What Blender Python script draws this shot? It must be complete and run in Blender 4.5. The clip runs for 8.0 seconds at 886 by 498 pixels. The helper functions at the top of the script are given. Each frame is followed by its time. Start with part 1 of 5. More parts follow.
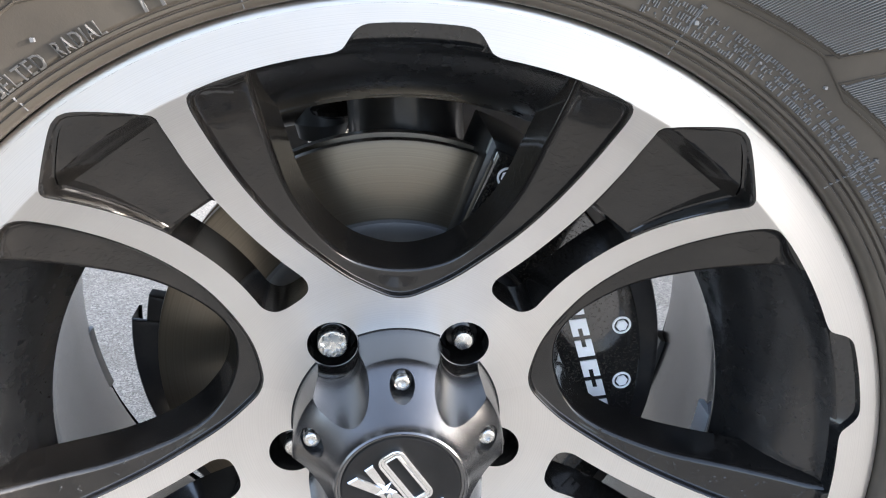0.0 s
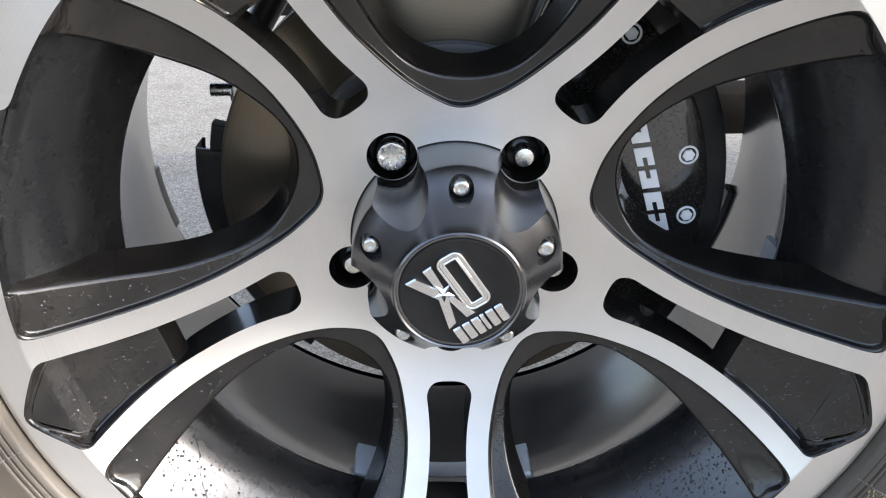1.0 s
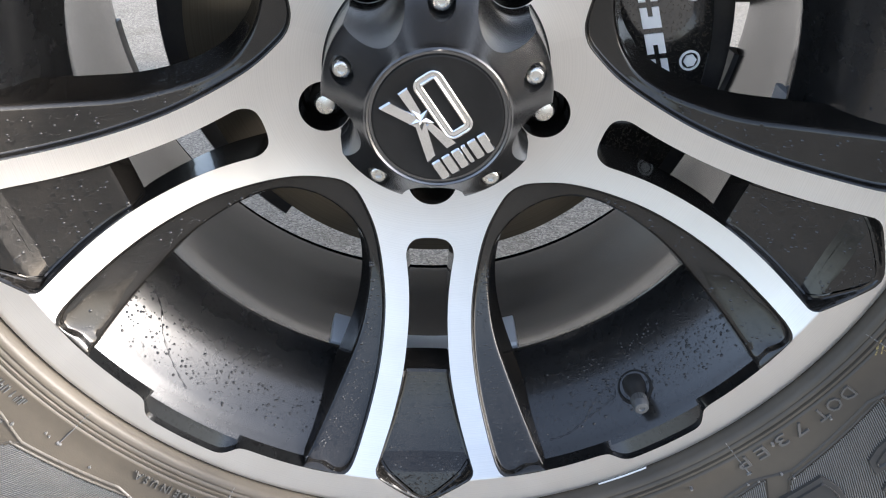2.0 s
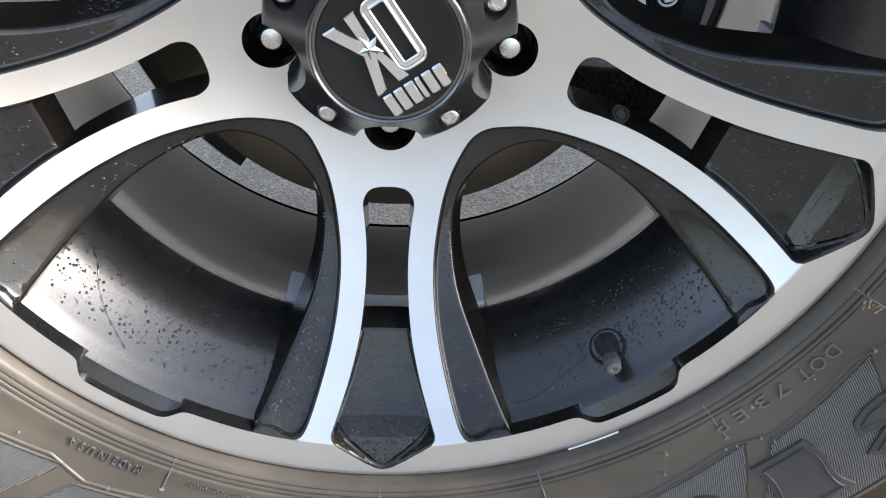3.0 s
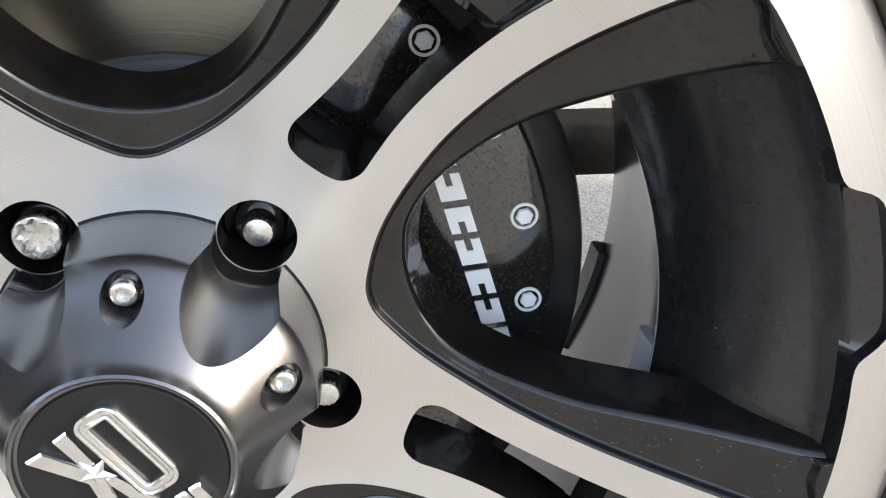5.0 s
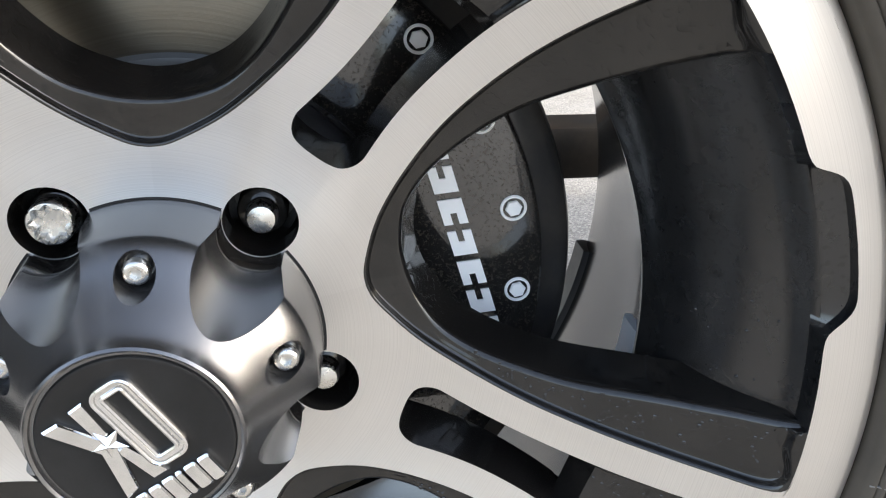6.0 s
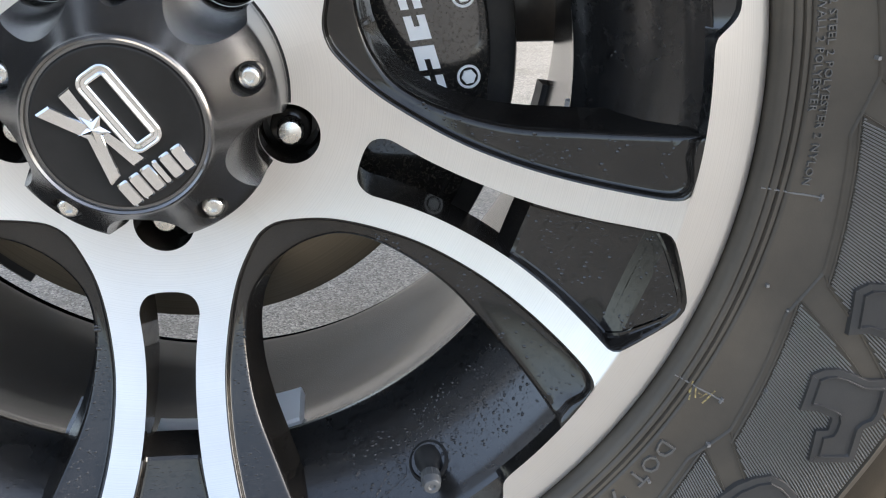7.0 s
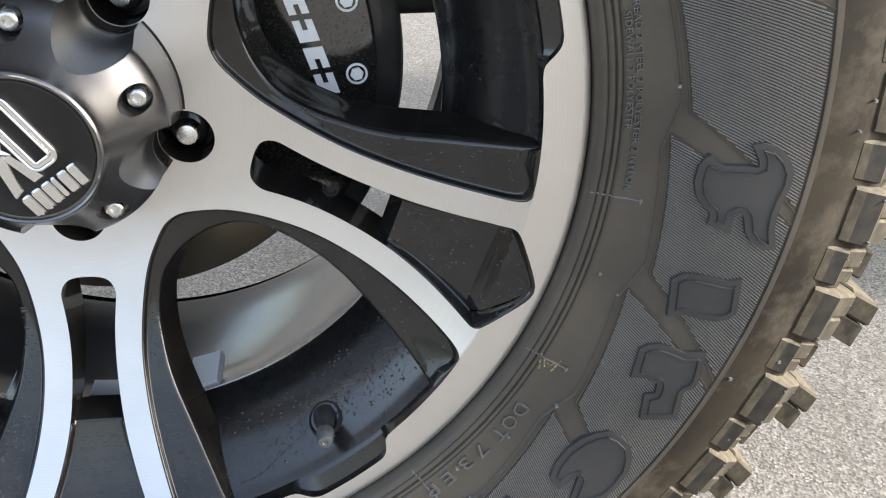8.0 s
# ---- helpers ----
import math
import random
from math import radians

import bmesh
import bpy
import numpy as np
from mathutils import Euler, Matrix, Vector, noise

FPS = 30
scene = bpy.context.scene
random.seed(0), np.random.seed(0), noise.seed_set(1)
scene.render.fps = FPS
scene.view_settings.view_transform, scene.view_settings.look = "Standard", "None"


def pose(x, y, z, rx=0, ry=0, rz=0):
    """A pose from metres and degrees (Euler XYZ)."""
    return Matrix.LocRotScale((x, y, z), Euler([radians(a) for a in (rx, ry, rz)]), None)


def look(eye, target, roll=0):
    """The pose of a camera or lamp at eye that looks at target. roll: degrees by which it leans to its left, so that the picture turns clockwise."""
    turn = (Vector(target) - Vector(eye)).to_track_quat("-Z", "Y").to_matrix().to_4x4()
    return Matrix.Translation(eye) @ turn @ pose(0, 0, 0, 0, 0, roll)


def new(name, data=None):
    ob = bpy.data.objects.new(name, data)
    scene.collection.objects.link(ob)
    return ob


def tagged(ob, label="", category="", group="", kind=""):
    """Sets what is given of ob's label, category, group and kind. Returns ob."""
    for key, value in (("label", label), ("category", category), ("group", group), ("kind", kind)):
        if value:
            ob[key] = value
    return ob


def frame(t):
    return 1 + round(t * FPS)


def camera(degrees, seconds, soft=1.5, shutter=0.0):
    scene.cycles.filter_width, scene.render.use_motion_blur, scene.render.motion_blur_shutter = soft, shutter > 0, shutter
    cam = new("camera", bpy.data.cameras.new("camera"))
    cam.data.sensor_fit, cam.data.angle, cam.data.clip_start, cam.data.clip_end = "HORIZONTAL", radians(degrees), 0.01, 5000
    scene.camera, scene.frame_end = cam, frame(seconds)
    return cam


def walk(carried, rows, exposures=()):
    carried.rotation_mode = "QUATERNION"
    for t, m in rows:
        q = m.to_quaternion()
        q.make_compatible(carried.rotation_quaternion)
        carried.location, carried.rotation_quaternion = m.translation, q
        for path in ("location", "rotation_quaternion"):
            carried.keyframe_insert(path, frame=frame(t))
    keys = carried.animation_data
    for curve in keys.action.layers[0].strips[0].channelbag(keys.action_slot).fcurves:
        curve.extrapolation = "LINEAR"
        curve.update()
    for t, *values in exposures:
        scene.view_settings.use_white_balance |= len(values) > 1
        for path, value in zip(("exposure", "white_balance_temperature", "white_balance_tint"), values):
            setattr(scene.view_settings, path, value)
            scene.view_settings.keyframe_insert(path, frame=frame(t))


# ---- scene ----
from mathutils.geometry import tessellate_polygon

# ---- camera and walk ----
cam = camera(57.17, 8.0, soft=1.1)
PATH = [
    (0.0, -0.0135, -0.3342, 0.6991, 68.02, -0.54, -5.38),
    (0.5, -0.0153, -0.3482, 0.6709, 65.13, -0.02, -2.30),
    (1.0, -0.0147, -0.3549, 0.6383, 62.92, 0.31, -1.16),
    (1.5, -0.0079, -0.3552, 0.6062, 61.43, 0.16, -0.90),
    (1.7, -0.0074, -0.3516, 0.5904, 60.32, -0.29, -1.18),
    (2.8, 0.0050, -0.3392, 0.5458, 56.79, -0.18, -1.03),
    (3.0, 0.0106, -0.3275, 0.5422, 57.12, -0.77, -1.84),
    (3.5, 0.0609, -0.2495, 0.5563, 58.88, -0.46, -2.78),
    (4.0, 0.0787, -0.2033, 0.5852, 60.70, 0.26, -3.45),
    (4.5, 0.0825, -0.1952, 0.5940, 64.22, -0.21, -6.11),
    (4.7, 0.0793, -0.1953, 0.5950, 64.69, -0.22, -6.30),
    (5.8, 0.0662, -0.2122, 0.5893, 66.00, -0.97, -8.24),
    (6.0, 0.0666, -0.2162, 0.5891, 66.33, -0.70, -7.90),
    (6.5, 0.0740, -0.2550, 0.5689, 66.44, -0.94, -8.08),
    (7.0, 0.0828, -0.2983, 0.5107, 65.67, -0.40, -7.32),
    (7.5, 0.1147, -0.3296, 0.5149, 60.91, 0.04, -7.10),
    (8.0, 0.1295, -0.3326, 0.5643, 59.87, -0.39, -8.76),
]
walk(cam, [(t, pose(*row)) for t, *row in PATH], exposures=[(0.0, 2.47, 5780, 12), (1.0, 2.03, 5830, 12), (1.5, 1.97, 5890, 12), (3.0, 1.87, 5890, 11), (3.5, 2.01, 5890, 11), (4.0, 2.37, 6020, 11), (4.5, 2.42, 6140, 11), (6.0, 2.33, 6020, 11), (6.5, 2.37, 5960, 11), (7.0, 2.07, 6020, 11), (8.0, 2.00, 6090, 11)])

# ---- world, sun ----
SUN_TO = Vector((0.93, -0.125, 0.32)).normalized()
sky_world = bpy.data.worlds.new("sky")
scene.world = sky_world
sky_world.use_nodes = True
wn, wl = sky_world.node_tree.nodes, sky_world.node_tree.links
sky = wn.new("ShaderNodeTexSky")
sky.sky_type, sky.sun_disc = "NISHITA", False
sky.sun_elevation = math.asin(SUN_TO.z)
sky.sun_rotation = math.atan2(SUN_TO.x, SUN_TO.y)
sky.dust_density, sky.air_density = 3.5, 1.0
haze = wn.new("ShaderNodeHueSaturation")
haze.inputs["Saturation"].default_value = 0.62
wl.new(sky.outputs["Color"], haze.inputs["Color"])
wl.new(haze.outputs["Color"], wn["Background"].inputs["Color"])
wn["Background"].inputs["Strength"].default_value = 0.175
sun = new("sun", bpy.data.lights.new("sun", "SUN"))
sun.data.energy, sun.data.angle, sun.data.color = 1.9, radians(1.5), (1.0, 0.925, 0.82)
sun.matrix_world = look(SUN_TO * 20, (0, 0, 0))


# ---- materials ----
def material(name, base, rough=0.5, metal=0.0, coat=0.0, aniso=0.0):
    mat = bpy.data.materials.new(name)
    mat.use_nodes = True
    b = mat.node_tree.nodes["Principled BSDF"]
    b.inputs["Base Color"].default_value = (*base, 1)
    b.inputs["Roughness"].default_value = rough
    b.inputs["Metallic"].default_value = metal
    b.inputs["Coat Weight"].default_value = coat
    b.inputs["Coat Roughness"].default_value = 0.05
    b.inputs["Anisotropic"].default_value = aniso
    return mat


def node(mat, kind, **values):
    n = mat.node_tree.nodes.new(kind)
    for key, value in values.items():
        n.inputs[key.replace("_", " ")].default_value = value
    return n


def link(mat, a, b):
    mat.node_tree.links.new(a, b)


def coords(mat, scale=(1, 1, 1)):
    """Object coordinates, stretched."""
    tc, mp = node(mat, "ShaderNodeTexCoord"), node(mat, "ShaderNodeMapping")
    mp.inputs["Scale"].default_value = scale
    link(mat, tc.outputs["Object"], mp.inputs["Vector"])
    return mp.outputs["Vector"]


def noise_tex(mat, vector, scale, detail=4.0, rough=0.55):
    n = node(mat, "ShaderNodeTexNoise", Scale=scale, Detail=detail, Roughness=rough)
    link(mat, vector, n.inputs["Vector"])
    return n.outputs["Fac"]


def ramp(mat, fac, stops):
    r = node(mat, "ShaderNodeValToRGB")
    els = r.color_ramp.elements
    while len(els) < len(stops):
        els.new(0.5)
    for e, (p, c) in zip(els, stops):
        e.position, e.color = p, (*c, 1) if len(c) == 3 else c
    link(mat, fac, r.inputs["Fac"])
    return r.outputs["Color"]


def bsdf(mat):
    return mat.node_tree.nodes["Principled BSDF"]


def mix(mat, fac, a, b):
    m = node(mat, "ShaderNodeMix")
    m.data_type = "RGBA"
    for socket, value in ((m.inputs[0], fac), (m.inputs[6], a), (m.inputs[7], b)):
        if isinstance(value, (tuple, list)):
            socket.default_value = (*value, 1)
        elif isinstance(value, float):
            socket.default_value = value
        else:
            link(mat, value, socket)
    return m.outputs[2]


def bump(mat, *heights):
    """Chained bumps: (height socket, distance, strength)."""
    last = None
    for h, dist, strength in heights:
        b = node(mat, "ShaderNodeBump", Distance=dist, Strength=strength)
        link(mat, h, b.inputs["Height"])
        if last:
            link(mat, last, b.inputs["Normal"])
        last = b.outputs["Normal"]
    link(mat, last, bsdf(mat).inputs["Normal"])


def rough_from(mat, fac, lo, hi):
    m = node(mat, "ShaderNodeMapRange")
    m.inputs[3].default_value, m.inputs[4].default_value = lo, hi
    link(mat, fac, m.inputs[0])
    link(mat, m.outputs[0], bsdf(mat).inputs["Roughness"])


def radius_of(mat):
    """Distance from the wheel's axis, in object space."""
    tc, sep, a = node(mat, "ShaderNodeTexCoord"), node(mat, "ShaderNodeSeparateXYZ"), node(mat, "ShaderNodeCombineXYZ")
    ln = node(mat, "ShaderNodeVectorMath")
    ln.operation = "LENGTH"
    link(mat, tc.outputs["Object"], sep.inputs[0])
    link(mat, sep.outputs[0], a.inputs[0])
    link(mat, sep.outputs[2], a.inputs[2])
    link(mat, a.outputs[0], ln.inputs[0])
    return ln.outputs["Value"]


def turned(mat, scale):
    """Fine concentric tool marks."""
    n = node(mat, "ShaderNodeTexNoise", Scale=scale, Detail=3.0, Roughness=0.6)
    n.noise_dimensions = "1D"
    link(mat, radius_of(mat), n.inputs["W"])
    return n.outputs["Fac"]


def spin_tangent(mat):
    """Wide gloss across the turned grooves: the tangent points away from the wheel's axis."""
    tc, sep, flat_r = node(mat, "ShaderNodeTexCoord"), node(mat, "ShaderNodeSeparateXYZ"), node(mat, "ShaderNodeCombineXYZ")
    world, unit = node(mat, "ShaderNodeVectorTransform"), node(mat, "ShaderNodeVectorMath")
    world.vector_type, world.convert_from, world.convert_to = "VECTOR", "OBJECT", "WORLD"
    unit.operation = "NORMALIZE"
    link(mat, tc.outputs["Object"], sep.inputs[0])
    link(mat, sep.outputs[0], flat_r.inputs[0])
    link(mat, sep.outputs[2], flat_r.inputs[2])
    link(mat, flat_r.outputs[0], world.inputs[0])
    link(mat, world.outputs[0], unit.inputs[0])
    link(mat, unit.outputs[0], bsdf(mat).inputs["Tangent"])


machined = material("machined_aluminium", (0.80, 0.775, 0.74), 0.38, 1.0, 0.0, 0.72)
spin_tangent(machined)
m_lines = turned(machined, 2600.0)
m_cloud = noise_tex(machined, coords(machined), 26.0, 5.0)
m_groove = ramp(machined, m_lines, [(0.3, (0.9, 0.9, 0.9)), (0.6, (1.0, 1.0, 1.0))])
m_tone = mix(machined, m_cloud, (0.68, 0.668, 0.652), (0.775, 0.765, 0.752))
m_mul = node(machined, "ShaderNodeVectorMath")
m_mul.operation = "MULTIPLY"
link(machined, m_tone, m_mul.inputs[0])
link(machined, m_groove, m_mul.inputs[1])
link(machined, m_mul.outputs[0], bsdf(machined).inputs["Base Color"])
m_smudge = noise_tex(machined, coords(machined), 60.0, 3.0, 0.5)
rough_from(machined, m_smudge, 0.33, 0.43)
bump(machined, (m_lines, 0.00006, 0.16))


def black_paint(name, base, rough, spec_dirt):
    mat = material(name, base, rough, 0.0, 0.4)
    v = coords(mat)
    dust = noise_tex(mat, v, 35.0, 6.0, 0.65)
    fine = noise_tex(mat, v, 900.0, 2.0)
    tint = ramp(mat, dust, [(0.4, base), (0.7, spec_dirt)])
    link(mat, tint, bsdf(mat).inputs["Base Color"])
    rough_from(mat, dust, rough - 0.06, rough + 0.12)
    bump(mat, (fine, 0.0001, 0.25), (dust, 0.0004, 0.1))
    return mat


gloss_black = black_paint("gloss_black_paint", (0.005, 0.005, 0.0053), 0.2, (0.017, 0.0145, 0.012))
bsdf(gloss_black).inputs["Coat Weight"].default_value = 0.75
bsdf(gloss_black).inputs["Coat IOR"].default_value = 1.55
bsdf(gloss_black).inputs["Coat Roughness"].default_value = 0.07
bsdf(gloss_black).inputs["Specular IOR Level"].default_value = 0.1
bead_film = noise_tex(gloss_black, coords(gloss_black), 420.0, 1.0, 0.5)
beads = ramp(gloss_black, bead_film, [(0.58, (0, 0, 0)), (0.68, (1, 1, 1))])
bump(gloss_black, (noise_tex(gloss_black, coords(gloss_black), 900.0, 2.0), 0.0001, 0.25), (beads, 0.0007, 0.35), (noise_tex(gloss_black, coords(gloss_black), 90.0, 5.0), 0.0008, 0.05))
dry_film = ramp(gloss_black, noise_tex(gloss_black, coords(gloss_black), 45.0, 5.0, 0.65), [(0.35, (0.007, 0.0065, 0.006)), (0.7, (0.018, 0.0158, 0.0135))])
link(gloss_black, mix(gloss_black, beads, dry_film, (0.003, 0.003, 0.003)), bsdf(gloss_black).inputs["Base Color"])
barrel_black = black_paint("barrel_black_paint", (0.006, 0.0064, 0.007), 0.24, (0.009, 0.009, 0.0095))
bsdf(barrel_black).inputs["Coat Weight"].default_value = 0.85
bsdf(barrel_black).inputs["Coat Roughness"].default_value = 0.15
bsdf(barrel_black).inputs["Specular IOR Level"].default_value = 0.36
wet_film = ramp(barrel_black, noise_tex(barrel_black, coords(barrel_black), 380.0, 1.0, 0.5), [(0.58, (0, 0, 0)), (0.68, (1, 1, 1))])
bump(barrel_black, (noise_tex(barrel_black, coords(barrel_black), 900.0, 2.0), 0.0001, 0.25), (wet_film, 0.0006, 0.04))
link(barrel_black, mix(barrel_black, wet_film, (0.0085, 0.0088, 0.0092), (0.002, 0.002, 0.0022)), bsdf(barrel_black).inputs["Base Color"])
rear_black = black_paint("rear_barrel_paint", (0.008, 0.0095, 0.0115), 0.2, (0.018, 0.021, 0.025))
bsdf(rear_black).inputs["Specular IOR Level"].default_value = 0.15
bsdf(rear_black).inputs["Coat Weight"].default_value = 0.8
bsdf(rear_black).inputs["Coat IOR"].default_value = 1.6
bsdf(rear_black).inputs["Coat Roughness"].default_value = 0.14
rear_streaks = noise_tex(rear_black, coords(rear_black, (1, 0.25, 1)), 70.0, 4.0, 0.55)
bump(rear_black, (noise_tex(rear_black, coords(rear_black), 700.0, 2.0), 0.0001, 0.2), (rear_streaks, 0.0012, 0.16))
satin_black = material("satin_black_paint", (0.165, 0.165, 0.168), 0.25, 0.92)
link(satin_black, mix(satin_black, noise_tex(satin_black, coords(satin_black), 22.0, 3.0), (0.15, 0.15, 0.153), (0.18, 0.179, 0.178)), bsdf(satin_black).inputs["Base Color"])
disc_black = black_paint("emblem_black", (0.008, 0.008, 0.008), 0.36, (0.014, 0.014, 0.014))
bsdf(disc_black).inputs["Coat Weight"].default_value = 0.0
bsdf(disc_black).inputs["Specular IOR Level"].default_value = 0.25
caliper_black = black_paint("caliper_gloss_black", (0.012, 0.012, 0.012), 0.12, (0.05, 0.045, 0.038))
bsdf(caliper_black).inputs["Coat Weight"].default_value = 1.0
bsdf(caliper_black).inputs["Coat IOR"].default_value = 1.65
specks = noise_tex(caliper_black, coords(caliper_black), 700.0, 3.0, 0.7)
link(caliper_black, ramp(caliper_black, specks, [(0.5, (0.014, 0.0135, 0.013)), (0.66, (0.045, 0.039, 0.031))]), bsdf(caliper_black).inputs["Base Color"])
link(caliper_black, ramp(caliper_black, specks, [(0.52, (1, 1, 1)), (0.62, (0.25, 0.25, 0.25))]), bsdf(caliper_black).inputs["Coat Weight"])
chassis_black = black_paint("chassis_black", (0.016, 0.016, 0.017), 0.4, (0.04, 0.035, 0.03))

chrome = material("chrome", (0.72, 0.72, 0.715), 0.06, 1.0)
bump(chrome, (noise_tex(chrome, coords(chrome), 260.0), 0.0002, 0.08))
zinc = material("zinc_steel", (0.62, 0.61, 0.58), 0.24, 1.0)
rough_from(zinc, noise_tex(zinc, coords(zinc), 300.0), 0.16, 0.4)
rust = material("rusty_steel", (0.22, 0.09, 0.045), 0.7, 0.2)
link(rust, ramp(rust, noise_tex(rust, coords(rust), 140.0), [(0.3, (0.06, 0.03, 0.018)), (0.7, (0.19, 0.09, 0.048))]), bsdf(rust).inputs["Base Color"])
lead = material("wheel_weight_grey", (0.12, 0.125, 0.13), 0.45, 0.5)
rough_from(lead, noise_tex(lead, coords(lead), 180.0), 0.35, 0.6)
tape = material("pale_weight_coating", (0.6, 0.63, 0.66), 0.4, 0.2)
rough_from(tape, noise_tex(tape, coords(tape), 180.0), 0.3, 0.5)
white_paint = material("bright_silver_paint", (0.95, 0.95, 0.94), 0.4, 0.0)
rough_from(white_paint, noise_tex(white_paint, coords(white_paint), 200.0), 0.3, 0.5)

rotor_steel = material("brake_rotor_steel", (0.2, 0.17, 0.13), 0.33, 0.75, 0.0, 0.7)
spin_tangent(rotor_steel)
r_lines = turned(rotor_steel, 900.0)
link(rotor_steel, mix(rotor_steel, r_lines, (0.13, 0.108, 0.078), (0.2, 0.168, 0.124)), bsdf(rotor_steel).inputs["Base Color"])
rough_from(rotor_steel, r_lines, 0.26, 0.36)
bump(rotor_steel, (r_lines, 0.0002, 0.3))
hat_steel = material("rotor_hat_cast", (0.3, 0.3, 0.3), 0.5, 0.8)
rough_from(hat_steel, noise_tex(hat_steel, coords(hat_steel), 120.0), 0.4, 0.6)


def rubber(name, base, dusty, rough, grain=9.0):
    mat = material(name, base, rough)
    bsdf(mat).inputs["Specular IOR Level"].default_value = 0.35
    v = coords(mat)
    cloud = noise_tex(mat, v, grain, 6.0, 0.65)
    fine = noise_tex(mat, v, 1100.0, 2.0)
    link(mat, ramp(mat, cloud, [(0.35, base), (0.72, dusty)]), bsdf(mat).inputs["Base Color"])
    rough_from(mat, cloud, rough - 0.08, rough + 0.12)
    bump(mat, (fine, 0.0002, 0.25), (cloud, 0.001, 0.1))
    return mat


tyre_rubber = rubber("tyre_rubber", (0.0500, 0.0434, 0.0348), (0.0940, 0.0796, 0.0606), 0.4)
# The sky's sheen on the fine relief is put into this paler colour.
sheen_rubber = rubber("sheen_rubber", (0.1300, 0.1300, 0.1285), (0.1900, 0.1845, 0.1730), 0.38)
bsdf(sheen_rubber).inputs["Specular IOR Level"].default_value = 0.6
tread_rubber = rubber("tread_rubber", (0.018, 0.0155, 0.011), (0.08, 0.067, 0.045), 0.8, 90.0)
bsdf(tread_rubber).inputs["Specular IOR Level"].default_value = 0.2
# Dusty block edges, coloured paler to hold the sun on them.
lit_tread_dust = rubber("lit_dusty_tread_edge", (0.05, 0.043, 0.029), (0.15, 0.126, 0.084), 0.85, 120.0)
# Flank facets: the shade on them is put into this darker colour.
shaded_rubber = rubber("shaded_tread_flank", (0.006, 0.0068, 0.0078), (0.03, 0.026, 0.0195), 0.65, 60.0)
bsdf(shaded_rubber).inputs["Specular IOR Level"].default_value = 0.15
shoulder_rubber = rubber("shoulder_rubber", (0.0138, 0.0124, 0.0103), (0.0310, 0.0262, 0.0193), 0.5)
blotch = noise_tex(shoulder_rubber, coords(shoulder_rubber), 38.0, 7.0, 0.7)
blotch_wide = noise_tex(shoulder_rubber, coords(shoulder_rubber), 11.0, 4.0, 0.6)
shoulder_tone = mix(shoulder_rubber, ramp(shoulder_rubber, blotch_wide, [(0.38, (0, 0, 0)), (0.66, (1, 1, 1))]), (0.015, 0.0125, 0.009), (0.036, 0.029, 0.019))
link(shoulder_rubber, mix(shoulder_rubber, ramp(shoulder_rubber, blotch, [(0.5, (0, 0, 0)), (0.72, (1, 1, 1))]), shoulder_tone, (0.065, 0.055, 0.04)), bsdf(shoulder_rubber).inputs["Base Color"])
rough_from(shoulder_rubber, blotch, 0.65, 0.9)
bsdf(shoulder_rubber).inputs["Specular IOR Level"].default_value = 0.12
valve_rubber = rubber("valve_rubber", (0.015, 0.015, 0.015), (0.03, 0.03, 0.03), 0.45)

asphalt = material("pale_asphalt", (0.3, 0.29, 0.27), 0.9)
gv = coords(asphalt)
g_big, g_mid = noise_tex(asphalt, gv, 3.0, 6.0), noise_tex(asphalt, gv, 60.0, 5.0)
vor = node(asphalt, "ShaderNodeTexVoronoi", Scale=400.0)
link(asphalt, gv, vor.inputs["Vector"])
stones = node(asphalt, "ShaderNodeSeparateColor")
link(asphalt, vor.outputs["Color"], stones.inputs[0])
stone_tint = ramp(asphalt, stones.outputs[0], [(0.0, (0.095, 0.086, 0.071)), (0.35, (0.2, 0.184, 0.156)), (0.7, (0.275, 0.253, 0.215)), (1.0, (0.41, 0.376, 0.322))])
g_binder = mix(asphalt, ramp(asphalt, g_mid, [(0.35, (0, 0, 0)), (0.7, (0.55, 0.55, 0.55))]), stone_tint, (0.195, 0.18, 0.155))
g_stains = ramp(asphalt, noise_tex(asphalt, gv, 9.0, 7.0, 0.65), [(0.5, (0, 0, 0)), (0.72, (0.5, 0.5, 0.5))])
g_worn = mix(asphalt, g_stains, g_binder, (0.125, 0.108, 0.08))
g_patchy = node(asphalt, "ShaderNodeHueSaturation")
link(asphalt, g_worn, g_patchy.inputs["Color"])
g_value = node(asphalt, "ShaderNodeMapRange")
g_value.inputs[3].default_value, g_value.inputs[4].default_value = 0.85, 1.15
link(asphalt, g_big, g_value.inputs[0])
link(asphalt, g_value.outputs[0], g_patchy.inputs["Value"])
link(asphalt, g_patchy.outputs["Color"], bsdf(asphalt).inputs["Base Color"])
bump(asphalt, (vor.outputs["Distance"], 0.002, 0.28), (g_mid, 0.004, 0.35), (g_big, 0.02, 0.1))

# ---- building helpers ----
WHEEL = Vector((0, 0, 0.425))
SPOKE_TURN = -2.1


def empty(name, at=WHEEL, **tags):
    ob = new(name)
    ob.location = at
    ob.empty_display_size = 0.05
    return tagged(ob, **tags)


